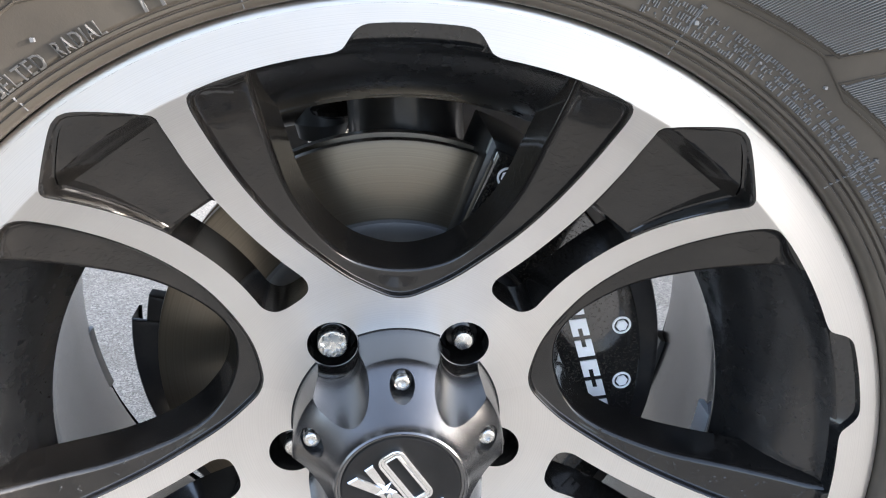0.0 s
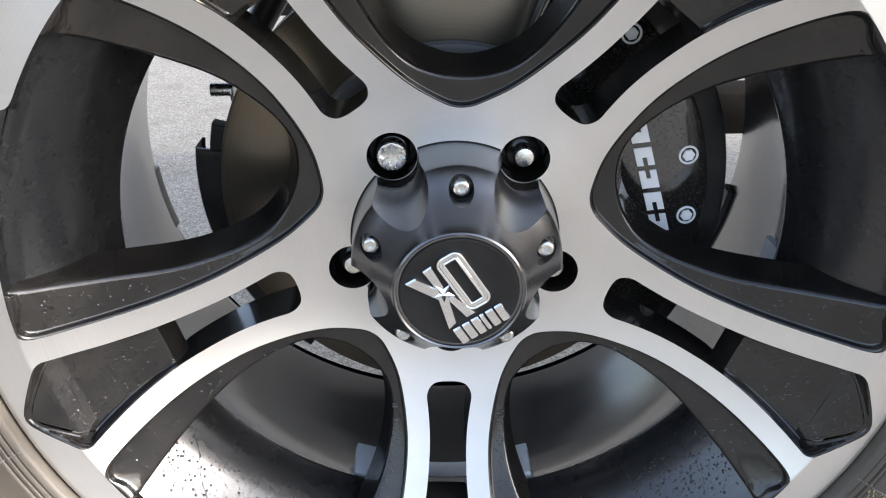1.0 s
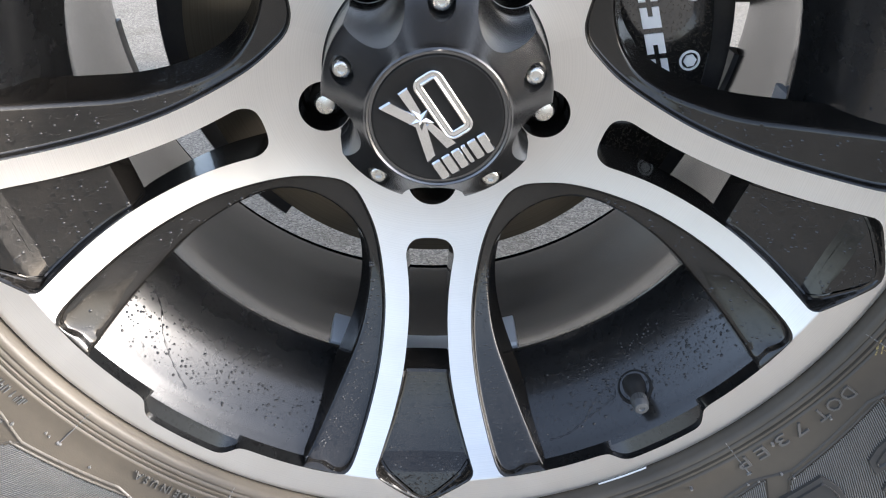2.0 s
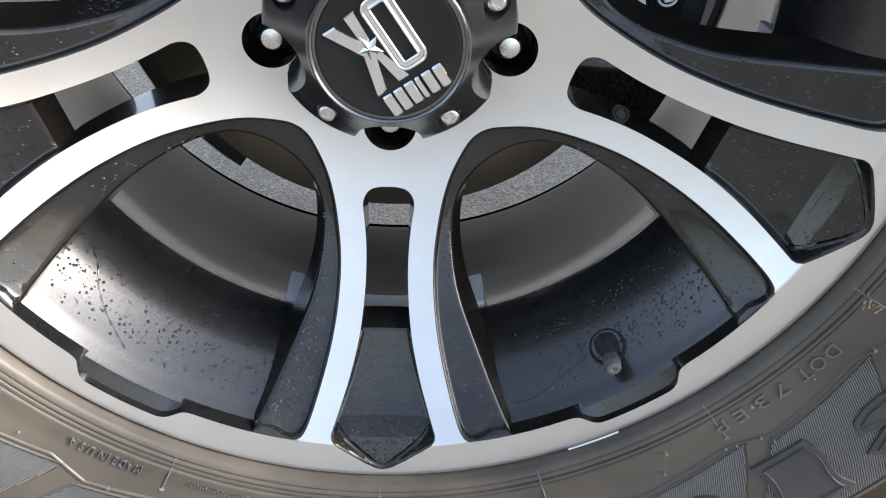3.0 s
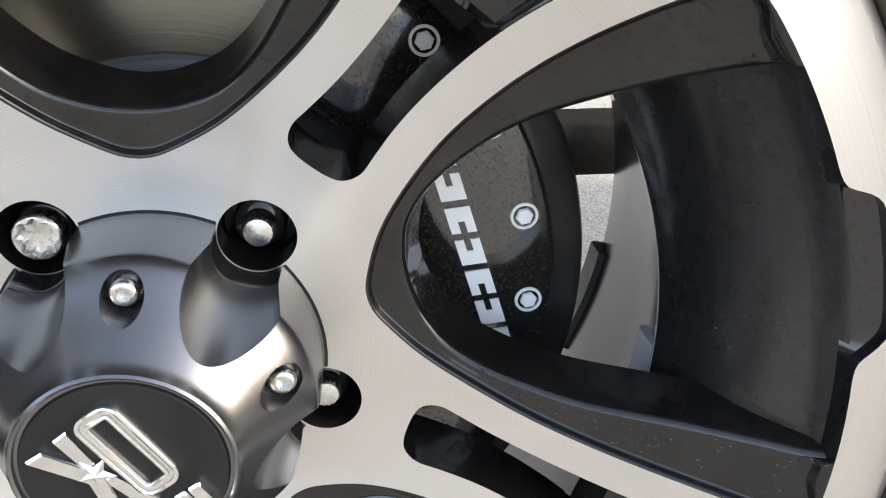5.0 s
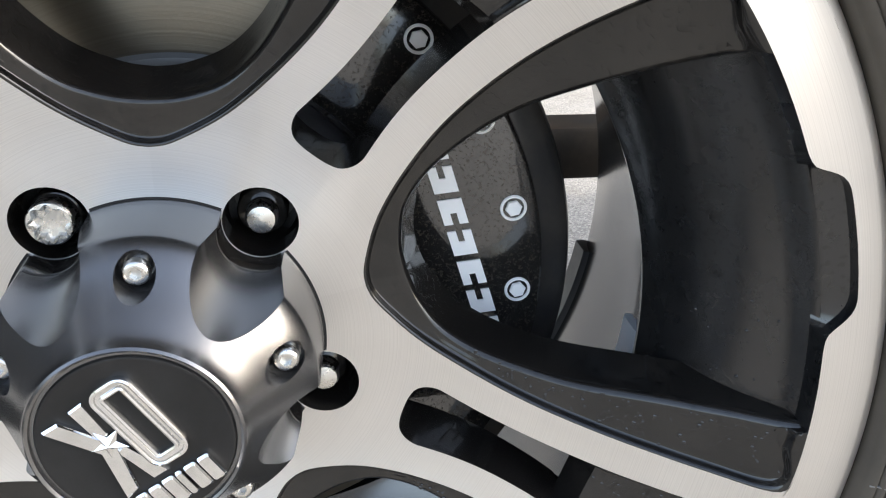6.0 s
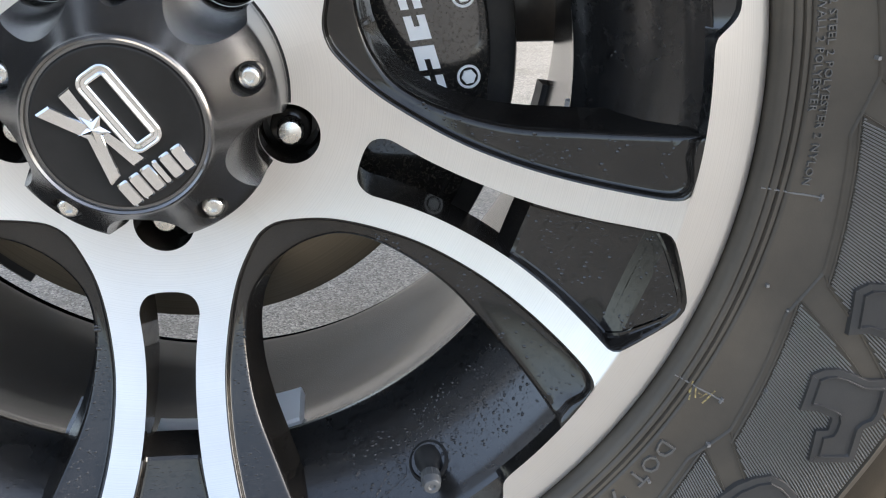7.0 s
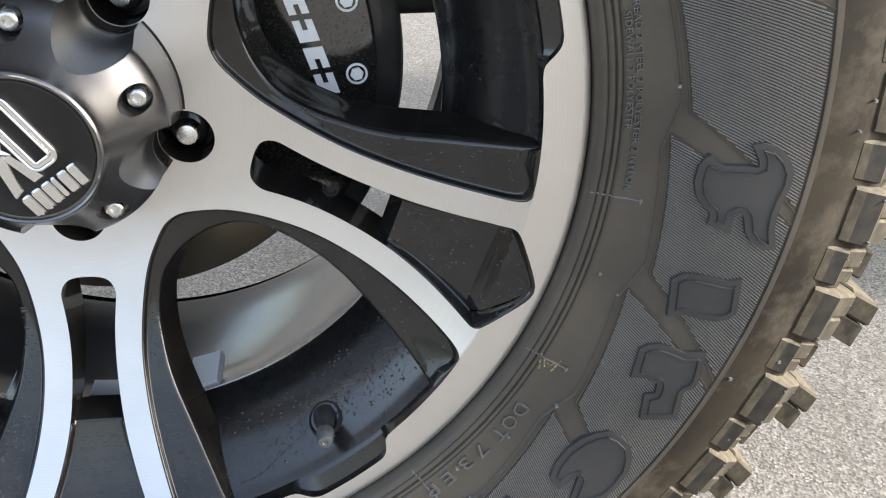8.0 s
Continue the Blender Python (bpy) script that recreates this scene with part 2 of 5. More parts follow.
def mesh_of(name, verts, faces, mat, smooth=True, sharp=35):
    me = bpy.data.meshes.new(name)
    me.from_pydata([tuple(v) for v in verts], [], faces)
    bm = bmesh.new()
    bm.from_mesh(me)
    bmesh.ops.remove_doubles(bm, verts=bm.verts, dist=2e-6)
    bmesh.ops.recalc_face_normals(bm, faces=bm.faces)
    for e in bm.edges:
        e.smooth = len(e.link_faces) == 2 and e.calc_face_angle(0.0) < radians(sharp)
    for f in bm.faces:
        f.smooth = smooth
    bm.to_mesh(me)
    bm.free()
    me.materials.append(mat)
    return me


def put(name, me, parent=None, label="", m=None):
    ob = new(name, me)
    if parent:
        ob.parent = parent
    if m is not None:
        ob.matrix_basis = m
    return tagged(ob, label=label)


def part(name, verts, faces, mat, parent=None, label="", smooth=True, sharp=35, m=None):
    return put(name, mesh_of(name, verts, faces, mat, smooth, sharp), parent, label, m)


def sheet(rows, closed=False):
    """Verts and faces of a grid whose rows are equally long lists of points."""
    n, verts, faces = len(rows[0]), [p for r in rows for p in r], []
    for i in range(len(rows) - 1):
        for j in range(n if closed else n - 1):
            k = (j + 1) % n
            faces.append((i * n + j, i * n + k, (i + 1) * n + k, (i + 1) * n + j))
    return verts, faces


def joined(*pieces):
    verts, faces = [], []
    for v, f in pieces:
        faces += [tuple(i + len(verts) for i in q) for q in f]
        verts += list(v)
    return verts, faces


def mirrored(piece):
    v, f = piece
    return joined(piece, ([(x, y, -z) for x, y, z in v], [tuple(reversed(q)) for q in f]))


def polar(r, deg, y):
    return (r * math.cos(radians(deg)), y, r * math.sin(radians(deg)))


def spun(profile, n=180, a0=0.0, a1=360.0, step=None):
    """A surface of revolution round the y axis from (r, y) pairs."""
    full = abs(a1 - a0 - 360) < 1e-6
    angles = [a0 + (a1 - a0) * k / n for k in range(n if full else n + 1)]
    return sheet([[polar(r, a, y) for a in angles] for r, y in profile], closed=full)


def about(deg):
    """A turn of the wheel's parts by an angle round its axis."""
    return Matrix.Rotation(-radians(deg), 4, "Y")


def resample(points, n):
    """n points at equal steps along a polyline of 2D points."""
    p = np.array(points, float)
    s = np.r_[0, np.cumsum(np.linalg.norm(np.diff(p, axis=0), axis=1))]
    t = np.linspace(0, s[-1], n)
    return np.stack([np.interp(t, s, p[:, 0]), np.interp(t, s, p[:, 1])], 1)


def softened(points, rounds=3):
    """Corner-cut polyline that keeps its ends."""
    p = [np.array(q, float) for q in points]
    for _ in range(rounds):
        out = [p[0]]
        for a, b in zip(p, p[1:]):
            out += [0.75 * a + 0.25 * b, 0.25 * a + 0.75 * b]
        p = out + [p[-1]]
    return p


def flat(pairs):
    """(r, degrees) pairs as 2D points."""
    return [(r * math.cos(radians(a)), r * math.sin(radians(a))) for r, a in pairs]


def box(lo, hi, bevel=0.0):
    bm = bmesh.new()
    bmesh.ops.create_cube(bm, size=1.0)
    for v in bm.verts:
        v.co = Vector([lo[i] + (v.co[i] + 0.5) * (hi[i] - lo[i]) for i in range(3)])
    if bevel:
        bmesh.ops.bevel(bm, geom=bm.edges[:], offset=bevel, segments=2, affect="EDGES", profile=0.5)
    bm.verts.index_update()
    out = [tuple(v.co) for v in bm.verts], [tuple(v.index for v in f.verts) for f in bm.faces]
    bm.free()
    return out


def moved(piece, m):
    return [tuple(m @ Vector(v)) for v in piece[0]], piece[1]


def prism(outline, y0, y1, bevel=0.0):
    """A plate from a closed outline of (x, z) points, from y0 (front) to y1, with a chamfered front edge."""
    c = np.mean(np.array(outline), axis=0)
    n = len(outline)
    inner = [((p[0] - c[0]), (p[1] - c[1])) for p in outline]
    size = max(1e-6, np.mean([math.hypot(*p) for p in inner]))
    k = 1 - bevel / size
    ring0 = [(c[0] + p[0] * k, y0, c[1] + p[1] * k) for p in inner]
    ring1 = [(p[0], y0 + bevel, p[1]) for p in outline]
    ring2 = [(p[0], y1, p[1]) for p in outline]
    verts, faces = sheet([ring0, ring1, ring2], closed=True)
    verts, faces = list(verts), list(faces)
    faces.append(tuple(range(n)))
    faces.append(tuple(reversed(range(2 * n, 3 * n))))
    return verts, faces

# ---- ground ----
def ground_sheet():
    g = []
    for s in (-1, 1):
        steps = [0.0, 0.5, 1.0, 2.0, 5.0, 15.0, 60.0, 400.0, 2000.0]
        g += [s * q for q in steps] if s > 0 else [s * q for q in reversed(steps[1:])]
    return sheet([[(x, y, 0.0) for x in g] for y in g])


tagged(part("ground", *ground_sheet(), asphalt), "pale grey weathered asphalt with fine gravel aggregate", "ground", kind="structure")

rendered_wall = material("dull_render", (0.14, 0.135, 0.125), 0.85)
w_cloud = noise_tex(rendered_wall, coords(rendered_wall), 2.5, 7.0, 0.6)
link(rendered_wall, ramp(rendered_wall, w_cloud, [(0.35, (0.11, 0.106, 0.098)), (0.7, (0.17, 0.164, 0.152))]), bsdf(rendered_wall).inputs["Base Color"])
bump(rendered_wall, (noise_tex(rendered_wall, coords(rendered_wall), 90.0, 4.0), 0.004, 0.3))


def plain_wall():
    """An unseen wall added behind the vehicle to darken reflections, with a slightly wider coping."""
    lower = prism([(-1.6, 0.0), (7.0, 0.0), (7.0, 2.3), (-1.6, 2.3)], 5.0, 5.2)
    return joined(lower, prism([(-1.63, 2.302), (7.03, 2.302), (7.03, 2.40), (-1.63, 2.40)], 4.96, 5.24, 0.01))


tagged(part("added_wall", *plain_wall(), rendered_wall, smooth=False), "unseen dull grey wall added behind the vehicle to darken reflections", "wall", kind="structure")

# ---- wheel: face profile and outlines ----
FACE_R = (0.0, 0.055, 0.08, 0.1, 0.125, 0.15, 0.18, 0.205, 0.222, 0.2255, 0.2445)
FACE_Y = (0.0745, 0.0745, 0.0728, 0.0680, 0.0597, 0.0487, 0.0325, 0.0148, 0.0, -0.0032, -0.0042)
fine_r = np.arange(0.0, 0.2221, 0.0005)
# a soft dish: a moving mean that fades out towards the crease at the lip
soft_y = [np.mean(np.interp(np.linspace(r - w, r + w, 25), FACE_R, FACE_Y)) for r, w in ((r, min(0.016, max(0.0, (0.222 - r) * 0.6))) for r in fine_r)]


def face_y(r):
    return float(np.interp(r, fine_r, soft_y)) if r < 0.222 else float(np.interp(r, FACE_R, FACE_Y))


HOLE_R, HOLE_AT = 0.0142, 0.0635
SLOT = [(0.0978, 0), (0.0980, 3.0), (0.1000, 6.4), (0.1070, 7.9), (0.1150, 6.7), (0.1300, 5.2), (0.1490, 4.5), (0.1740, 4.6), (0.1960, 5.7), (0.2130, 6.95), (0.2215, 7.6)]
PADEND = [(0.2215, 7.6), (0.2250, 7.4), (0.2410, 1.4), (0.2422, 0)]
WINDOW = [(0.0808, 36), (0.0815, 32), (0.0860, 27), (0.0950, 20.6), (0.1060, 16.4), (0.1200, 13.2), (0.1350, 11.0), (0.1500, 9.9), (0.1700, 9.4), (0.1900, 9.7), (0.2100, 10.5), (0.2235, 11.3), (0.2262, 12.6)]
LIPEDGE = [(0.2262, 12.6), (0.2264, 16), (0.2265, 20), (0.2265, 24), (0.2265, 28.0), (0.2290, 28.7), (0.2340, 29.6), (0.2368, 30.6), (0.2370, 33), (0.2370, 36)]
CREASE = [(0.0982, 36), (0.0990, 31), (0.1015, 27), (0.1070, 22), (0.1170, 18.4), (0.1300, 16.3), (0.1500, 15.1), (0.1650, 15.2), (0.1800, 16.0), (0.2000, 17.0), (0.2180, 18.0), (0.2264, 18.6)]
BACK = [(0.1045, 36), (0.1055, 31.5), (0.1085, 28), (0.1140, 23.5), (0.1230, 20.2), (0.1350, 18.0), (0.1500, 16.8), (0.1650, 16.8), (0.1800, 17.4), (0.2000, 18.2), (0.2180, 19.0), (0.2264, 19.6)]

hole_arc = [(HOLE_AT - HOLE_R * math.cos(radians(b)), HOLE_R * math.sin(radians(b))) for b in range(0, 181, 10)]
slot2d, padend2d = resample(softened(flat(SLOT)), 72), resample(softened(flat(PADEND), 2), 40)
window2d, lip2d = resample(softened(flat(WINDOW)), 82), resample(softened(flat(LIPEDGE), 1), 40)
crease2d, back2d = resample(softened(flat(CREASE)), 94), resample(softened(flat(BACK)), 94)


def r_of(p):
    return math.hypot(p[0], p[1])


def deg_of(p):
    return math.degrees(math.atan2(p[1], p[0]))


def on_face(p, drop=0.0):
    return (p[0], face_y(r_of(p)) + drop, p[1])


def half_face(cols=14, drop=0.0, upto=None):
    """The machined face of half a spoke: from its axis (hole, slot, pad) to the axis of the next window."""
    left = [*resample([(0.035, 0), (HOLE_AT - HOLE_R, 0)], 4)[:-1], *hole_arc, *resample([(HOLE_AT + HOLE_R, 0), tuple(slot2d[0])], 6)[1:-1], *slot2d, *padend2d[1:], *resample([tuple(padend2d[-1]), (0.2445, 0)], 4)[1:]]
    mid = flat([(0.0808, 36)])[0]
    n_hub = 3 + len(hole_arc) + 4
    right = [*resample([flat([(0.035, 36)])[0], mid], n_hub - 9)[:-1], *window2d, *lip2d[1:], *resample([tuple(lip2d[-1]), flat([(0.2445, 36)])[0]], 4)[1:]]
    rows = []
    for a, b in zip(left, right):
        ra, da, rb, db = r_of(a), deg_of(a), r_of(b), deg_of(b)
        line = []
        for k in range(cols + 1):
            u = k / cols
            q = flat([(ra + (rb - ra) * u, da + (db - da) * u)])[0]
            line.append(on_face(q, drop))
        rows.append(line)
    return sheet(rows[:upto])


def wall(curve, d0, d1, chamfer=0.0007):
    """A wall that drops from a curve on the face, with a small rounded top."""
    return sheet([[on_face(p, d) for p in curve] for d in (d0, d0 + chamfer, d1)])


def towards(a, b, d):
    """Points of curve a moved by d towards their partners on b."""
    out = []
    for p, q in zip(a, b):
        v = np.array(q) - np.array(p)
        ln = max(np.linalg.norm(v), 1e-6)
        out.append(np.array(p) + v / ln * min(d, 0.8 * ln))
    return out


def stepped(a, b, drop, wide=lambda i: 1.0):
    """A step down from curve a towards curve b: rounded top edge, short wall, filleted foot. drop gives each point's depth."""
    rows = []
    for d, h in ((0.0, 0.0), (0.0005, 0.02), (0.0010, 0.10), (0.0015, 0.28), (0.0018, 0.55), (0.0021, 0.82), (0.0026, 0.96), (0.0036, 1.0)):
        line = []
        for i, (p, q) in enumerate(zip(a, b)):
            m = towards([p], [q], d * wide(i))[0]
            line.append(on_face(m, h * drop(p)))
        rows.append(line)
    return sheet(rows)


def strip(a, da, b, db, n=4):
    rows = []
    for k in range(n + 1):
        u = k / n
        rows.append([tuple(np.array(on_face(p, da)) * (1 - u) + np.array(on_face(q, db)) * u) for p, q in zip(a, b)])
    return sheet(rows)


def draped(a, da, b, db, n=5):
    """A strip that follows the dished face between two curves."""
    rows = []
    for k in range(n + 1):
        u = k / n
        rows.append([on_face((p[0] * (1 - u) + q[0] * u, p[1] * (1 - u) + q[1] * u), da * (1 - u) + db * u) for p, q in zip(a, b)])
    return sheet(rows)


STEP, PAD_IN, DEEP = 0.0035, 0.1745, 0.030
alloy_wheel = empty("alloy_wheel", label="machined aluminium and gloss black five-spoke alloy wheel", category="wheel")



def revolved_normals(me):
    """Shades the dished face as the one turned surface that it is, across the joints of the spokes."""
    if sum(f.normal.y for f in me.polygons) > 0:
        me.flip_normals()
    out = []
    for v in me.vertices:
        r = math.hypot(v.co.x, v.co.z)
        slope = (face_y(r + 0.0006) - face_y(r - 0.0006)) / 0.0012
        out.append(Vector((slope * v.co.x / r, -1, slope * v.co.z / r)).normalized())
    me.normals_split_custom_set_from_vertices(out)


face_mesh = mesh_of("spoke_face", *mirrored(half_face()), machined, sharp=180)
revolved_normals(face_mesh)

# black flanks of a spoke: step, sunken margin, side wall, back and slot walls
window_ext = np.array([*window2d, *resample([tuple(window2d[-1]), *flat([(0.2264, 15), (0.2264, 18.3)])], 13)[1:]])
slot_deep = [p for p in slot2d if r_of(p) < PAD_IN + 0.001]
back_margin = draped(window_ext, DEEP, back2d, DEEP, 2)


def end_wide(i):
    """The step widens to a sloping facet where the margin ends at the lip."""
    return 1.0 + 1.6 * min(1.0, max(0.0, (i - 83) / 3))


flank = joined(
    stepped(window_ext, crease2d, lambda p: STEP, end_wide),
    draped([towards([p], [q], 0.0036 * end_wide(i))[0] for i, (p, q) in enumerate(zip(window_ext, crease2d))], STEP, towards(crease2d, window_ext, 0.0038), STEP + 0.0006),
    sheet([[on_face(p, STEP + h) for p in c] for c, h in ((towards(crease2d, window_ext, 0.0038), 0.0006), (towards(crease2d, window_ext, 0.0029), 0.0007), (towards(crease2d, window_ext, 0.0020), 0.0010), (towards(crease2d, window_ext, 0.0012), 0.0016), (towards(crease2d, window_ext, 0.0005), 0.0025), (crease2d, 0.0036), (towards(crease2d, back2d, 0.0002), 0.0048))]),
    strip(towards(crease2d, back2d, 0.0002), STEP + 0.0048, back2d, DEEP, 4),
    back_margin,
    wall(slot_deep, 0.0, DEEP + 0.004),
    wall(hole_arc, 0.0, 0.03),
    half_face(8, DEEP + 0.003, 3 + len(hole_arc) + 4 + 60),
)
flank_mesh = mesh_of("spoke_body", *mirrored(flank), gloss_black, sharp=48)

# sunken pad at the outer end of a spoke
pad_edge = [p for p in slot2d if r_of(p) >= PAD_IN] + list(padend2d[1:])
PAD_FOLD = 0.2180


def pad_drop(p):
    """The pad sinks towards its fold, then climbs in a triangle to the lip."""
    return float(np.interp(p[0], (0.174, PAD_FOLD, 0.2385), (0.0034, 0.0115, 0.0014)))


pad_loop = np.array(pad_edge + [(pad_edge[-2][0], -pad_edge[-2][1])])
pad_way = np.gradient(pad_loop, axis=0)[:-1]
pad_way /= np.linalg.norm(pad_way, axis=1)[:, None]
pad_mid = [(p[0] + 0.02 * w[1], p[1] - 0.02 * w[0]) for p, w in zip(pad_edge, pad_way)]
pad_inner = towards(pad_edge, pad_mid, 0.0036)
pad_line = [p for p in pad_inner if p[0] < PAD_FOLD - 0.0006]
pad_line.append(np.array([PAD_FOLD, float(np.interp(PAD_FOLD, [p[0] for p in pad_inner], [p[1] for p in pad_inner]))]))
pad_line += [p for p in pad_inner if p[0] > PAD_FOLD + 0.0006]
pad_rows = [[on_face((p[0], p[1] * k / 8), pad_drop(p)) for k in range(-8, 9)] for p in pad_line]
pad_side = stepped(pad_edge, pad_mid, pad_drop)
pad_section = [pad_side[0][i * len(pad_edge)] for i in range(8)]
pad_front = [(x, y, -z) for x, y, z in pad_section] + pad_rows[0][1:-1] + pad_section[::-1]
pad_lip = [(v[0] - 0.0016, v[1] + 0.0012, v[2]) for v in pad_front]
pad_foot = [(v[0] - 0.0045, v[1] + 0.0180, v[2]) for v in pad_front]
pad_mesh = mesh_of("spoke_pad", *joined(sheet(pad_rows), sheet([pad_front, pad_lip, pad_foot]), mirrored(pad_side)), gloss_black, sharp=14)

# black pocket in the lip at the middle of a window, and the lip's inner edge
lip_in = [p for p in lip2d if deg_of(p) > 18.0]
edge_rows = [[on_face(p, d) for p in lip_in] for d in (0.0, 0.0008, 0.0045)]
pocket_in = [flat([(0.2266, deg_of(p))])[0] for p in lip_in]
edge_rows.append([(p[0], 0.0062, p[1]) for p in pocket_in])
pocket_mesh = mesh_of("lip_pocket", *moved(mirrored(moved(sheet(edge_rows), about(-36))), Matrix()), barrel_black, sharp=25)

for k in range(5):
    axis = about(-90 + 72 * k + SPOKE_TURN)
    put("spoke_face", face_mesh, alloy_wheel, "brushed machined aluminium face", axis)
    put("spoke_body", flank_mesh, alloy_wheel, "gloss black spoke flank", axis)
    put("spoke_pad", pad_mesh, alloy_wheel, "sunken gloss black pad", axis)
    put("lip_pocket", pocket_mesh, alloy_wheel, "black notch in the lip", about(-54 + 72 * k + SPOKE_TURN))

def barrel_at(k):
    """Radius, depth and inward normal (r, y) of the flared front barrel, from its mouth (0) to its throat (1)."""
    slope = 0.028 * (1.5 - k) / 0.053
    ln = math.hypot(1.0, slope)
    return 0.2215 - 0.028 * (k + 0.5 * k * (1 - k)), 0.0155 + 0.053 * k, (-1.0 / ln, -slope / ln)


FRONT = [(0.2285, 0.0035), (0.2266, 0.0062), (0.2250, 0.0105)] + [barrel_at(k / 10)[:2] for k in range(11)] + [(0.1922, 0.0712), (0.1925, 0.0735)]
BARREL = [(0.1925, 0.0735), (0.1950, 0.0765), (0.1990, 0.0860), (0.2040, 0.100), (0.2080, 0.115), (0.2140, 0.150), (0.2195, 0.190), (0.2245, 0.228), (0.2262, 0.236), (0.2330, 0.240), (0.2400, 0.242), (0.2440, 0.2435), (0.2455, 0.246), (0.2455, 0.252), (0.2440, 0.2535), (0.2340, 0.2530)]
part("barrel", *spun(FRONT, 200), barrel_black, alloy_wheel, "gloss black outer barrel", sharp=24)
part("rear_barrel", *spun(BARREL, 200), rear_black, alloy_wheel, "streaky gloss black rear barrel", sharp=24)
part("outer_barrel", *spun([(0.2485, 0.004), (0.2320, 0.012), (0.2310, 0.040), (0.2200, 0.060), (0.2200, 0.14), (0.2300, 0.17), (0.2320, 0.235), (0.2455, 0.245), (0.2455, 0.256)], 120), barrel_black, alloy_wheel)
part("lip", *spun([(0.2445, -0.0042), (0.2462, -0.0041), (0.2474, -0.0034), (0.2480, -0.002), (0.2482, 0.000), (0.2485, 0.004)], 200), machined, alloy_wheel, "thin rounded aluminium rim edge", sharp=60)

# ---- tyre ----
TYRE = [(0.2484, 0.002), (0.2487, -0.0082), (0.2497, -0.0112), (0.2520, -0.0122), (0.2524, -0.0113), (0.2528, -0.0113), (0.2536, -0.0130), (0.2550, -0.0134), (0.2554, -0.0125), (0.2558, -0.0125), (0.2563, -0.0141), (0.2576, -0.0145), (0.2580, -0.0137), (0.2584, -0.0137), (0.2590, -0.0153), (0.2600, -0.0157), (0.2650, -0.0165), (0.2700, -0.0185), (0.2800, -0.0230), (0.2900, -0.0275), (0.3000, -0.0312), (0.3100, -0.0342), (0.3200, -0.0365), (0.3300, -0.0380), (0.3400, -0.0387), (0.3500, -0.0380), (0.3600, -0.0360), (0.3700, -0.0325), (0.3800, -0.0275), (0.3900, -0.0205), (0.3990, -0.0115), (0.4060, 0.0), (0.4100, 0.015), (0.4130, 0.045), (0.4150, 0.085), (0.4155, 0.120)]
TYRE_MID = 0.12
TYRE_R, TYRE_Y = [p[0] for p in TYRE], [p[1] for p in TYRE]


def wall_y(r):
    return float(np.interp(r, TYRE_R[1:], TYRE_Y[1:]))


tyre = empty("tyre", label="black off-road tyre with dusty brown sidewall", category="tyre")
sidewall = part("sidewall", *spun([p for p in TYRE if p[0] < 0.3401], 300), tyre_rubber, tyre, sharp=50)
part("shoulder", *spun([p for p in TYRE if p[0] > 0.3399], 240), shoulder_rubber, tyre, "dusty smooth shoulder")
part("inner_sidewall", *spun([(r, 2 * TYRE_MID - y) for r, y in TYRE], 120), tyre_rubber, tyre)

# sidewall relief: bead ticks, hatched panels and their raised outlines
PANELS = 22
PANEL_STEP = 360 / PANELS


def on_wall(r, deg, lift=0.0):
    return polar(r, deg, wall_y(r) - lift)


def ridge(points, width, height):
    """A raised rounded line along (r, deg) points on the sidewall."""
    rows = []
    for i, (r, a) in enumerate(points):
        r0, a0 = points[max(i - 1, 0)]
        r1, a1 = points[min(i + 1, len(points) - 1)]
        dr, dt = r1 - r0, radians(a1 - a0) * r
        ln = math.hypot(dr, dt) or 1e-9
        nr, nt = -dt / ln, dr / ln
        line = []
        for k, h in ((-1, -0.0006), (-0.45, height), (0.45, height), (1, -0.0006)):
            w = width / 2 * k
            line.append(on_wall(r + nr * w, a + math.degrees(nt * w / r), h))
        rows.append(line)
    return sheet(rows)


def dense(points, n=8):
    out = []
    for p, q in zip(points, points[1:]):
        out += [(p[0] + (q[0] - p[0]) * k / n, p[1] + (q[1] - p[1]) * k / n) for k in range(n)]
    return out + [points[-1]]


tick_mesh = mesh_of("bead_tick", *joined(ridge(dense([(0.2496, 0), (0.2720, 0)]), 0.0009, 0.0008), ridge([(0.2712, -0.3), (0.2712, 0.3)], 0.0012, 0.0010)), sheen_rubber)
for a in (17.3, -5.7, -26.4, -48.9, -71.6, -92.4, -118.5, -139.8, -161.0, 178.0, 157.0, 146.0, 124.8, 103.4, 84.0, 64.3, 42.0):
    put("bead_tick", tick_mesh, sidewall, "", about(a))


LEAN_OUT = 96.0


def band_up(r):
    """Upper edge of the smooth slanted band above a panel."""
    return 3.3 - (r - 0.285) * 158


def band_low(r):
    """Lower edge of that band, where the panel's ribbing begins."""
    return 0.6 - (r - 0.285) * 124


def panel_in(a):
    """Inner border of the ribbing of a panel, against its angle."""
    return float(np.interp(-a, (-1.6, 13.2), (0.2775, 0.2848)))


hatch = []
for i in range(PANELS):
    for k in range(-28, 68):
        a = -0.249 * k
        ok = []
        for r in np.arange(0.2770, 0.3352, 0.0005):
            b = a - LEAN_OUT * (r - 0.28)
            if band_up(r) - PANEL_STEP + 0.25 < b < band_low(r) - 0.25 and r > panel_in(b):
                ok.append((r, b))
        if len(ok) > 2:
            turn = PANEL_STEP * i
            hatch.append(ridge([(ok[j][0], ok[j][1] + turn) for j in sorted({0, len(ok) // 3, 2 * len(ok) // 3, len(ok) - 1})], 0.00085, 0.0010))
tagged(part("sidewall_ribbing", *joined(*hatch), sheen_rubber, sidewall, "fine slanted ribbing in panels", sharp=70), kind="stuff")
